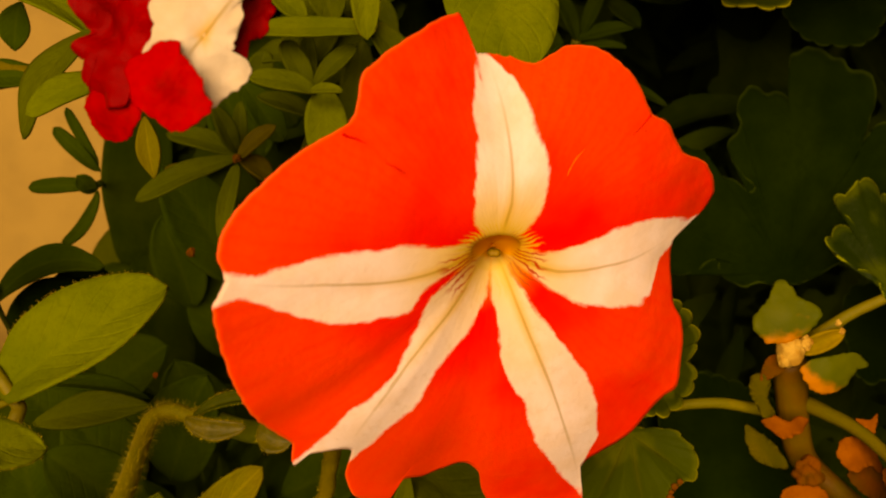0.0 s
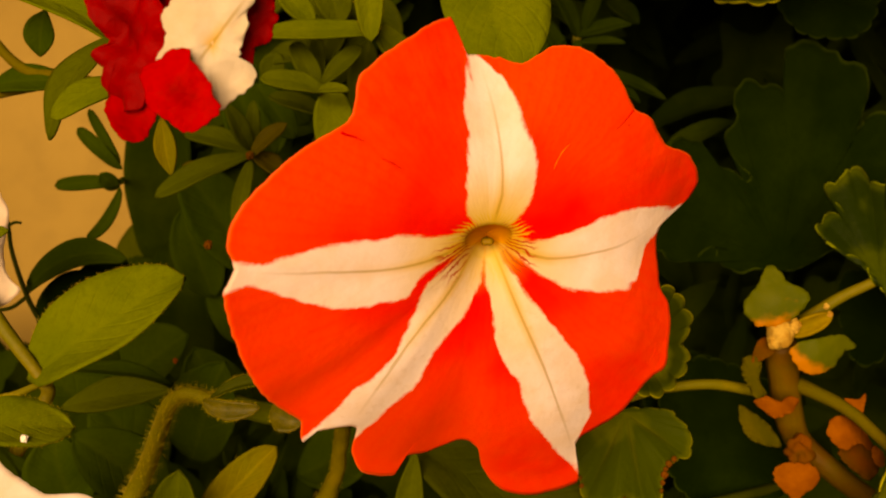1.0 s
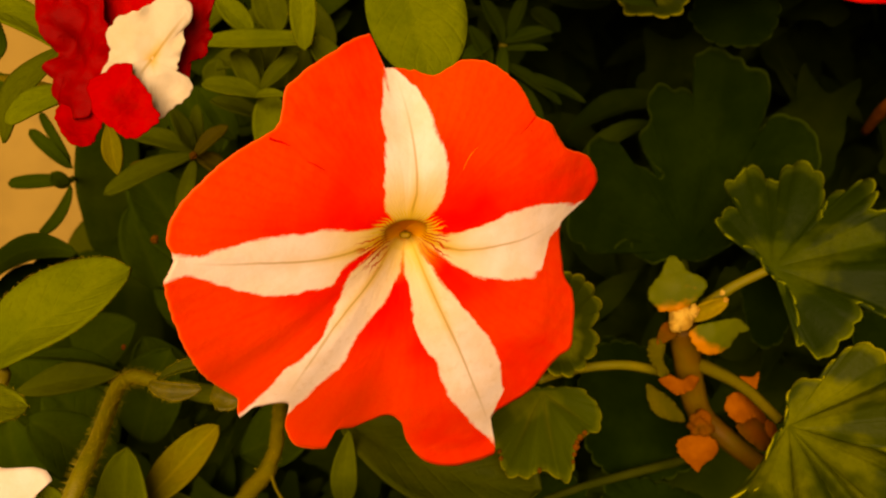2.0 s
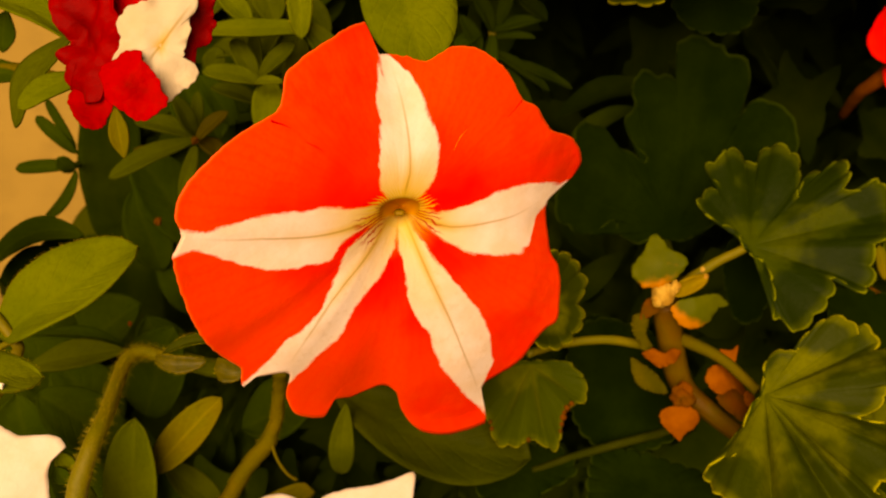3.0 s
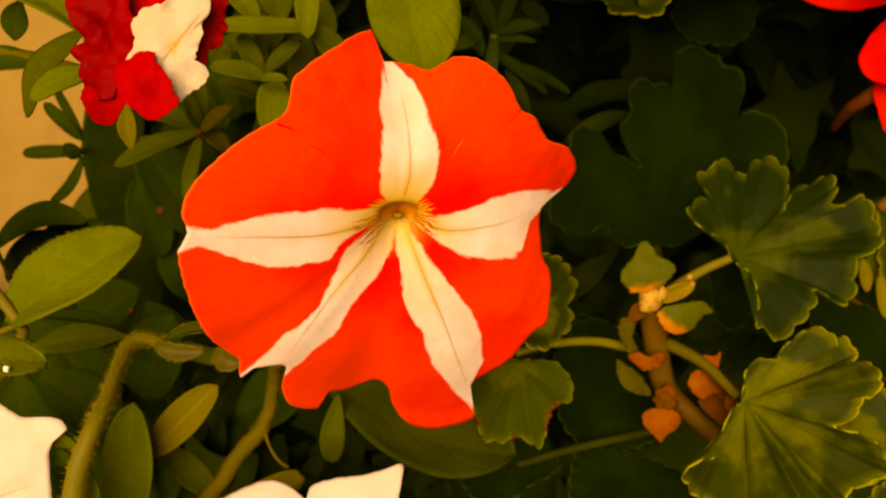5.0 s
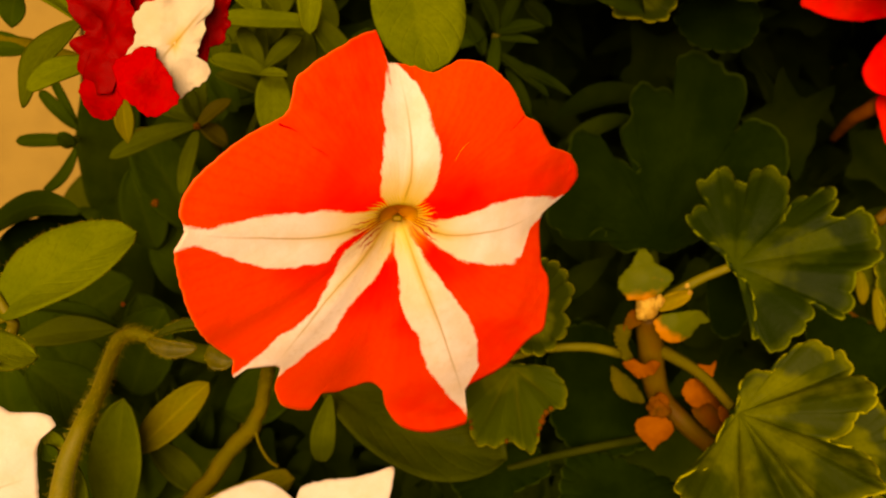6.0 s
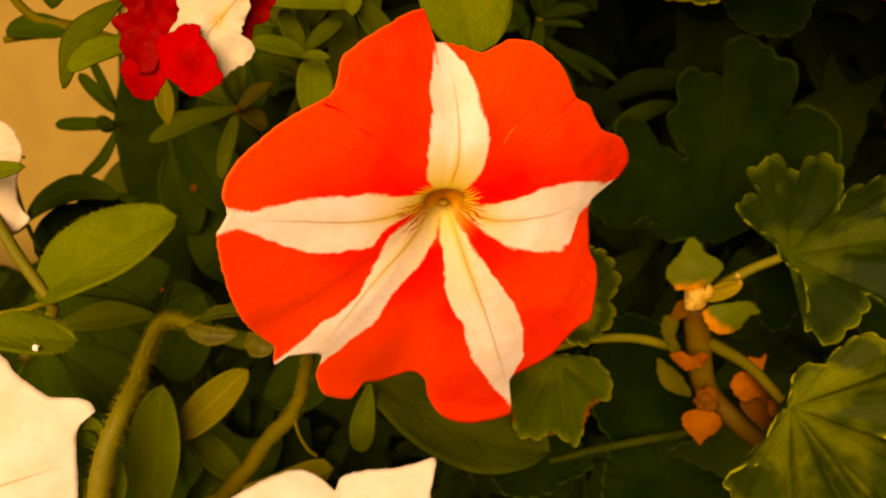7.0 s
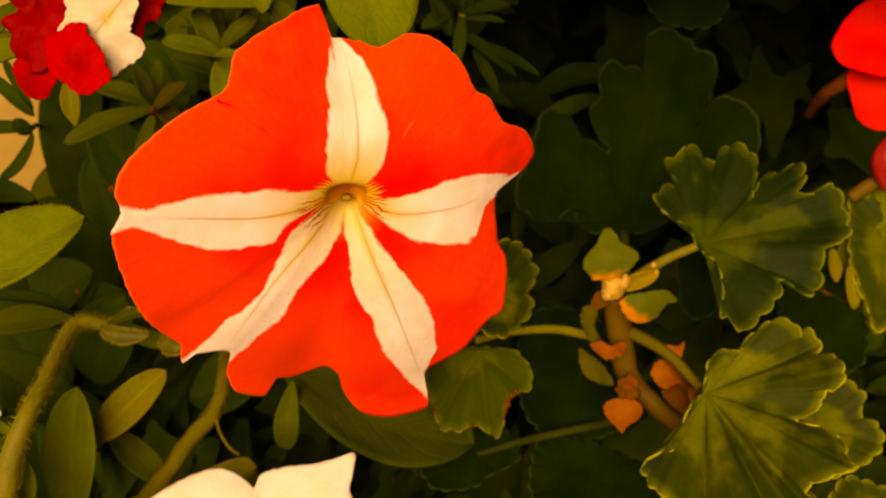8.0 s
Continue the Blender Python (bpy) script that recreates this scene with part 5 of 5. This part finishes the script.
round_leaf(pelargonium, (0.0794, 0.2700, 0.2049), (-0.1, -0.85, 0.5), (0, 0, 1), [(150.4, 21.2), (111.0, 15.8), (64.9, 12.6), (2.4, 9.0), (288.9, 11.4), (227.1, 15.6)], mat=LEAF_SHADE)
leaf(pelargonium, (0.1593, 0.2620, 0.2452), (0.1606, 0.2580, 0.2356), 0.004, (-0.1, -0.85, 0.4), mat=LEAF_OLD, blunt=0.55, cup=0.1)
leaf(pelargonium, (0.1637, 0.2580, 0.2412), (0.1657, 0.2540, 0.2285), 0.0046, (-0.1, -0.85, 0.4), mat=LEAF_OLD, blunt=0.55, cup=0.1)
leaf(pelargonium, (0.1696, 0.2560, 0.2331), (0.1730, 0.2520, 0.2216), 0.0058, (-0.1, -0.85, 0.4), mat=LEAF_OLD, blunt=0.55, cup=0.1)
leaf(pelargonium, (0.1650, 0.2700, 0.2378), (0.1762, 0.2660, 0.2469), 0.013, (-0.1, -0.85, 0.4), mat=LEAF, blunt=0.55, cup=0.1)
leaf(pelargonium, (0.1655, 0.2720, 0.2512), (0.1782, 0.2680, 0.2609), 0.014, (-0.1, -0.85, 0.4), mat=LEAF, blunt=0.55, cup=0.1)
leaf(pelargonium, (0.1830, 0.2680, 0.2128), (0.1686, 0.2640, 0.2230), 0.011, (-0.1, -0.85, 0.4), mat=LEAF_DEEP, blunt=0.55, cup=0.1)
leaf(pelargonium, (0.1644, 0.2750, 0.2190), (0.1731, 0.2710, 0.2131), 0.012, (-0.1, -0.85, 0.4), mat=LEAF_DEEP, blunt=0.55, cup=0.1)
leaf(pelargonium, (0.1791, 0.2620, 0.2354), (0.1669, 0.2580, 0.2395), 0.009, (-0.1, -0.85, 0.4), mat=LEAF_MID, blunt=0.55, cup=0.1)
tube("stalk", [(0.1579, 0.2620, 0.2317), (0.1643, 0.2600, 0.2288), (0.1704, 0.2580, 0.2292), (0.1778, 0.2560, 0.2321)], [0.0014, 0.0016, 0.0018, 0.0020], BRACT_DIM, pelargonium, label="thin brown stalk")
tube("stalk", [(0.1650, 0.2680, 0.2602), (0.1704, 0.2660, 0.2653), (0.1767, 0.2640, 0.2687)], [0.0040, 0.0046, 0.0050], STEM_ROUND, pelargonium)
tube("stem", [(0.0884, 0.2330, 0.2357), (0.0911, 0.2360, 0.2240), (0.0962, 0.2400, 0.2087), (0.1059, 0.2380, 0.1998), (0.1225, 0.2400, 0.1872)], [0.0076, 0.0074, 0.0068, 0.0058, 0.0056], STEM_ROUND, pelargonium, label="reddish woody stem")
tube("stalk", [(0.0929, 0.2320, 0.2410), (0.1017, 0.2340, 0.2465), (0.1118, 0.2360, 0.2510)], [0.0035, 0.0027, 0.0024], STEM, pelargonium, label="green leaf stalk")
tube("stalk", [(0.0844, 0.2360, 0.2219), (0.0723, 0.2320, 0.2249), (0.0591, 0.2280, 0.2249), (0.0493, 0.2230, 0.2237)], [0.0029, 0.0025, 0.0023, 0.0022], STEM, pelargonium, label="green leaf stalk")
tube("stalk", [(0.0940, 0.2360, 0.2240), (0.1028, 0.2260, 0.2216), (0.1103, 0.2160, 0.2160)], [0.0039, 0.0031, 0.0027], STEM_BROWN, pelargonium)
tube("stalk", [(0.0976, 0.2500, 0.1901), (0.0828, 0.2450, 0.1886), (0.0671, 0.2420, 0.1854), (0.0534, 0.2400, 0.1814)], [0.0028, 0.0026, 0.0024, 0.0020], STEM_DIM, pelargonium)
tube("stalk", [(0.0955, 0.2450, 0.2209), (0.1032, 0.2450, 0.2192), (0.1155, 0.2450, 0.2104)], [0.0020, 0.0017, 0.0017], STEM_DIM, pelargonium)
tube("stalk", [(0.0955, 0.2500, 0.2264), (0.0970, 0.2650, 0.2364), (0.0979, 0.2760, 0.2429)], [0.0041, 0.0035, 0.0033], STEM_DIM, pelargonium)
ruffle(pelargonium, (0.0841, 0.2260, 0.2480), (-0.2, -0.9, 0.3), [(105.6, 8.1), (85.3, 7.3), (58.5, 5.2), (16.3, 7.9), (349.5, 6.8), (318.1, 5.9), (271.0, 6.1), (239.6, 7.2), (212.2, 7.3), (192.4, 7.1), (172.2, 5.7), (138.0, 5.1)], STIPULE, "green leaf scale, orange at its foot", name="stipule", around=90, rings=10, axis=95, start=0.20, dome=0.25, frill=0.03, crumple=0.06, seed=1.0)
ruffle(pelargonium, (0.0944, 0.2240, 0.2363), (0.2, -0.9, 0.1), [(173.4, 7.5), (151.1, 5.9), (94.4, 3.7), (47.1, 5.6), (24.5, 7.9), (6.4, 9.5), (1.9, 8.6), (8.2, 6.6), (353.5, 5.4), (320.1, 4.6), (284.0, 4.6), (246.6, 5.5), (216.1, 6.3), (192.1, 7.0)], STIPULE, "curled leaf scale, half orange and half green", name="stipule", around=90, rings=10, axis=50, start=0.02, dome=0.3, frill=0.02, crumple=0.05, seed=2.0)
ruffle(pelargonium, (0.0831, 0.2280, 0.2352), (-0.4, -0.9, 0.2), [(130.6, 2.3), (69.8, 3.3), (2.4, 2.7), (279.7, 2.2), (234.8, 4.0)], BRACT_DIM, "", name="bract", around=90, rings=10, dome=0.2, crumple=0.15, seed=3.0)
ruffle(pelargonium, (0.0808, 0.2270, 0.2291), (-0.4, -0.9, 0.2), [(129.8, 4.3), (97.1, 4.9), (60.6, 3.3), (332.7, 1.7), (311.3, 5.2), (283.3, 5.4), (254.0, 2.7), (185.8, 2.4)], LEAF_DRY, "crinkled olive brown bract", name="bract", around=90, rings=10, dome=0.2, frill=0.14, waves=11, crumple=0.25, seed=4.0)
ruffle(pelargonium, (0.0867, 0.2265, 0.2218), (0.0, -0.9, 0.2), [(170.6, 5.4), (140.5, 3.8), (76.6, 1.2), (36.6, 3.8), (13.5, 5.5), (348.8, 4.3), (310.2, 2.7), (248.4, 2.9), (204.1, 3.3)], BRACT, "ragged dry orange bract", name="bract", around=90, rings=10, dome=0.2, frill=0.1, waves=8, crumple=0.3, seed=5.0)
ruffle(pelargonium, (0.0844, 0.2330, 0.2132), (0.1, -0.9, 0.2), [(129.7, 7.4), (106.2, 4.3), (10.6, 3.1), (322.3, 7.5), (283.8, 3.9), (197.5, 3.6)], LEAF_DRY, "", name="bract", around=90, rings=10, dome=0.15, crumple=0.1, seed=6.0)
ruffle(pelargonium, (0.0919, 0.2240, 0.2041), (0.0, -0.9, 0.3), [(152.7, 5.6), (126.9, 4.7), (98.6, 4.0), (62.7, 4.4), (34.2, 5.4), (4.6, 5.6), (333.0, 4.4), (291.2, 3.9), (270.8, 5.6), (251.1, 4.4), (213.5, 4.2), (180.9, 5.2)], BRACT, "heart-shaped dry orange bract", name="bract", around=90, rings=10, dome=0.12, frill=0.02, crumple=0.06, start=0.3, seed=7.0)
ruffle(pelargonium, (0.1045, 0.2290, 0.2141), (0.3, -0.8, 0.3), [(162.4, 6.3), (122.3, 5.3), (74.7, 3.8), (2.6, 4.7), (334.3, 8.2), (319.1, 7.1), (315.5, 4.0), (275.6, 2.6), (240.1, 4.2), (205.2, 5.0)], BRACT, "curled dry orange bract", name="bract", around=90, rings=10, dome=0.3, frill=0.04, crumple=0.14, seed=8.0)
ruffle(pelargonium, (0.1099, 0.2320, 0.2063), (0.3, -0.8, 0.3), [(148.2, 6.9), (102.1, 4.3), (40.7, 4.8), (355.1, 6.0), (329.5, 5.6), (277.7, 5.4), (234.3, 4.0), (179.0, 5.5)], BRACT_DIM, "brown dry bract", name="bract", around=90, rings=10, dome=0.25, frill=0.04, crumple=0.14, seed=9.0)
ruffle(pelargonium, (0.1119, 0.2270, 0.2089), (0.5, -0.8, 0.3), [(102.1, 3.0), (356.7, 2.1), (296.2, 2.8), (228.6, 1.9), (152.2, 2.3)], BRACT, "", name="bract", around=90, rings=10, dome=0.2, crumple=0.14, seed=10.0)
ruffle(pelargonium, (0.1055, 0.2260, 0.2230), (0.1, -0.9, 0.2), [(161.0, 3.4), (81.2, 1.0), (45.9, 3.0), (340.1, 1.6), (287.9, 2.6), (202.6, 1.5)], BRACT, "small dry orange bract", name="bract", around=90, rings=10, dome=0.15, crumple=0.12, seed=11.0)
crumb("dry_bud", (0.0937, 0.2280, 0.2095), 0.0036, BRACT_DIM, pelargonium, "round brown dry bud")
crumb("dry_stub", (0.0858, 0.2250, 0.2403), 0.0036, STUB, pelargonium, "pale dried flower stub", 0.4)
crumb("dry_stub", (0.0885, 0.2235, 0.2425), 0.0015, STUB, pelargonium, "pale dried flower stub")
crumb("dry_stub", (0.0839, 0.2235, 0.2387), 0.0016, STUB, pelargonium)
leaf(pelargonium, (0.0880, 0.2265, 0.2399), (0.0981, 0.2270, 0.2445), 0.0044, (-0.1, -0.9, 0.2), name="sheath", mat=SHEATH, cup=0.35, wide_at=0.4, blunt=0.5, label="yellowish sheath with a dry tip")
crumb("dry_tip", (0.0963, 0.2262, 0.2466), 0.0007, STUB, pelargonium)
crumb("dry_tip", (0.0973, 0.2262, 0.2447), 0.0007, STUB, pelargonium)
crumb("scorched_edge", (0.0605, 0.2135, 0.2133), 0.0007, BRACT_DIM, pelargonium, "brown shrivelled leaf edge")
crumb("scorched_edge", (0.0593, 0.2131, 0.2123), 0.0008, BRACT_DIM, pelargonium, "brown shrivelled leaf edge")
crumb("scorched_edge", (0.0585, 0.2125, 0.2112), 0.0006, BRACT_DIM, pelargonium, "brown shrivelled leaf edge")
crumb("scorched_edge", (0.0582, 0.2118, 0.2101), 0.0009, BRACT_DIM, pelargonium, "brown shrivelled leaf edge")
crumb("scorched_edge", (0.0577, 0.2108, 0.2086), 0.0006, BRACT_DIM, pelargonium, "brown shrivelled leaf edge")
crumb("scorched_edge", (0.0573, 0.2098, 0.2071), 0.0005, BRACT_DIM, pelargonium, "brown shrivelled leaf edge")
crumb("scorched_edge", (0.0391, 0.2139, 0.2079), 0.0006, BRACT_DIM, pelargonium, "brown shrivelled leaf edge")
crumb("scorched_edge", (0.0395, 0.2128, 0.2065), 0.0006, BRACT_DIM, pelargonium, "brown shrivelled leaf edge")
crumb("scorched_edge", (0.0490, 0.2098, 0.2047), 0.0006, BRACT_DIM, pelargonium, "brown shrivelled leaf edge")

# ---- narrow-leaved sprigs in the shade ----
sprig = thing("shaded_sprig", "shaded sprig of narrow dark green leaves", "plant")
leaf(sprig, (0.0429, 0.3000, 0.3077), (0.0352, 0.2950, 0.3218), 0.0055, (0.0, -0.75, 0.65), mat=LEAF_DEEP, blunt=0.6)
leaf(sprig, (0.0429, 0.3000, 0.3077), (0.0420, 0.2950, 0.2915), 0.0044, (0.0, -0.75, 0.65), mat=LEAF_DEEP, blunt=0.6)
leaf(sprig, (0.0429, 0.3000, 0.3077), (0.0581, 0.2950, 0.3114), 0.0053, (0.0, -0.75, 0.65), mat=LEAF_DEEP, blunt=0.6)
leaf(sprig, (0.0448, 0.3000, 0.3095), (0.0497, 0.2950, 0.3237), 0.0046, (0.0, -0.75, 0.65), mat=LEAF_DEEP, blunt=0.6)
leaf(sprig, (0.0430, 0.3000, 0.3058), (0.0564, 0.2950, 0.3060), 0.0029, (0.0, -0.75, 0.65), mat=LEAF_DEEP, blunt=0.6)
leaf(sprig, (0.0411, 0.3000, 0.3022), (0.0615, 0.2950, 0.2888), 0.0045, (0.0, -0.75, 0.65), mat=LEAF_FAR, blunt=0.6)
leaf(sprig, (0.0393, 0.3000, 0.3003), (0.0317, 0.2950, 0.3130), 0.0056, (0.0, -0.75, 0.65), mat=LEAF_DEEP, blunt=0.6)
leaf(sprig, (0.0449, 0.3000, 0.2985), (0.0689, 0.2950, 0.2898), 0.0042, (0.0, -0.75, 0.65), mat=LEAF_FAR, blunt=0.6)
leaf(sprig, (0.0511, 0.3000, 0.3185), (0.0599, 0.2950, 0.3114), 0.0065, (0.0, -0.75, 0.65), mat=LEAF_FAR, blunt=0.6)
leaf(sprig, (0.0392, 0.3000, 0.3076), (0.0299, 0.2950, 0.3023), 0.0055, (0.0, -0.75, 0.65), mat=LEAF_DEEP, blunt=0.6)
leaf(sprig, (0.0468, 0.3000, 0.2967), (0.0561, 0.2950, 0.2823), 0.0041, (0.0, -0.75, 0.65), mat=LEAF_FAR, blunt=0.6)
tube("stem", [(0.0429, 0.3000, 0.3077), (0.0418, 0.3100, 0.2885), (0.0409, 0.3200, 0.2390)], [0.0026, 0.0031, 0.0041], STEM, sprig)

# ---- red pelargonium flower ----
red_flower = thing("pelargonium_flower", "scarlet pelargonium flower with a glossy dark red bud", "flower")
ruffle(red_flower, (0.1652, 0.2620, 0.3093), (-0.2, -0.9, 0.3), [(196.5, 15.6), (180.6, 14.1), (155.9, 12.5), (126.5, 11.9), (77.0, 14.8), (7.4, 13.8), (319.5, 15.3), (273.8, 12.0), (245.3, 12.4), (218.4, 14.8)], PETAL_SCARLET, seed=1.0, crumple=0.07, frill=0.015, ragged=0.2)
ruffle(red_flower, (0.1727, 0.2680, 0.2919), (-0.1, -0.9, 0.2), [(157.0, 15.0), (183.9, 12.4), (213.3, 12.1), (236.4, 11.8), (264.6, 10.5), (323.9, 13.1), (18.4, 13.4), (75.8, 9.8), (127.9, 12.2)], PETAL_SCARLET, seed=2.0, crumple=0.07, frill=0.015, ragged=0.2)
ruffle(red_flower, (0.1470, 0.2720, 0.3293), (-0.1, -0.9, 0.2), [(197.0, 16.1), (210.1, 14.2), (231.7, 11.5), (267.1, 9.6), (302.5, 10.5), (338.3, 14.8), (16.6, 16.4), (81.2, 12.0), (155.1, 13.4)], PETAL_SCARLET, seed=3.0, crumple=0.07, frill=0.015, ragged=0.2)
ruffle(red_flower, (0.1914, 0.2650, 0.3115), (0.1, -0.9, 0.3), [(183.1, 14.3), (142.9, 15.6), (89.2, 18.6), (40.2, 16.8), (349.8, 14.7), (284.4, 13.7), (224.2, 15.2)], PETAL_SCARLET, seed=4.0, crumple=0.07, frill=0.015, ragged=0.2)
bud("bud", (0.1704, 0.2620, 0.2799), (0.1736, 0.2620, 0.2633), 0.011, BUD_RED, red_flower, "glossy dark red bud")
tube("stalk", [(0.1664, 0.2720, 0.3038), (0.1612, 0.2760, 0.2950), (0.1592, 0.2860, 0.2895), (0.1640, 0.3100, 0.2800)], [0.0044, 0.0049, 0.0040, 0.0027], BRACT, red_flower, label="reddish flower stalk")
tube("stalk", [(0.1751, 0.2650, 0.2805), (0.1746, 0.2660, 0.2956), (0.1798, 0.2660, 0.3042)], [0.0020, 0.0020, 0.0023], STEM_ROUND, red_flower)


# ---- shaded foliage behind the plants ----
def background_foliage():
    """A thicket of small dark leaves, oval and scalloped, in one mesh, with an unseen canopy added overhead to shade
    the back.
    """
    rng = np.random.default_rng(4)
    verts, faces, s, off, rim = [], [], [], [], []
    for k in range(6600):
        deep = rng.uniform(0, 1)
        y = 0.315 + 0.38 * deep
        x = rng.uniform(-0.2, 0.45)
        z = rng.uniform(0.0, 0.60)
        if x < -0.098 and (z > 0.205 or y > 0.385) or x < -0.06 and y > 0.385 or x < -0.07 and z > 0.22:
            continue
        # unseen leaves above the view, leaned forward to shade what is behind
        if z > 0.36 and x > 0.0:
            y -= 0.7 * (z - 0.36)
        if k >= 6400:
            x, y, z = rng.uniform(-0.2, -0.04), rng.uniform(0.3, 0.385), rng.uniform(0.0, 0.20)
            z *= 0.9 if x < -0.12 else 1.0
        elif k >= 6200:
            x, y, z = rng.uniform(-0.072, -0.02), rng.uniform(0.31, 0.385), rng.uniform(0.18, 0.36)
        elif k >= 5400:
            y = rng.uniform(0.45, 0.75)
        elif k >= 4700:
            # added canopy out of view that keeps the sun off the back leaves
            x, y, z = rng.uniform(0.03, 0.45), rng.uniform(0.2, 0.34), rng.uniform(0.342, 0.46)
            if x > 0.075:
                y -= rng.uniform(0, 0.06)
        away = np.array((x, y, z)) - np.array(RED_FLOWER_AT)
        reach = away @ np.array(toward)
        wide = np.linalg.norm(away - np.outer(reach, np.array(toward)), axis=1)
        if np.any((reach > -0.02) & (reach < 0.3) & (wide < 0.024)):
            continue  # gap along the sun's path that lets light onto the red flower
        face = unit((rng.normal(0, 0.45), -0.75 + rng.normal(0, 0.3), 0.6 + rng.normal(0, 0.3)))
        if rng.uniform() < 0.55:
            way = unit((rng.normal(0, 1), rng.normal(0, 0.35), rng.normal(-0.2, 0.8)))
            size = rng.uniform(0.022, 0.042)
            base = np.array((x, y, z))
            p, f, values, _, _ = blade(base, base + way * size, size * rng.uniform(0.2, 0.42), face, 0.1, 0.15, rows=9, columns=5, seed=k)
        else:
            keys = [(a + rng.normal(0, 5), ((1 + 0.8 * deep) * (rng.uniform(16, 25) if i % 2 else rng.uniform(11, 15)))) for i, a in enumerate(range(20, 350, 30))] + [(270, 4)]
            keys.sort()
            p, f, values = scalloped((x, y, z), face, (rng.normal(0, 0.5), 0, 1), keys, around=48, rings=4, seed=k)
        n = len(verts)
        verts.extend(p)
        faces.extend(tuple(n + q for q in one) for one in f)
        s.extend(values["s"]), off.extend(values["off"]), rim.extend(values["rim"])
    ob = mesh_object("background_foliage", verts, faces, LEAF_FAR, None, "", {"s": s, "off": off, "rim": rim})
    tagged(ob, "dense foliage behind the flowers with deep shade in its dark green and an added unseen canopy", "foliage", kind="stuff")


background_foliage()
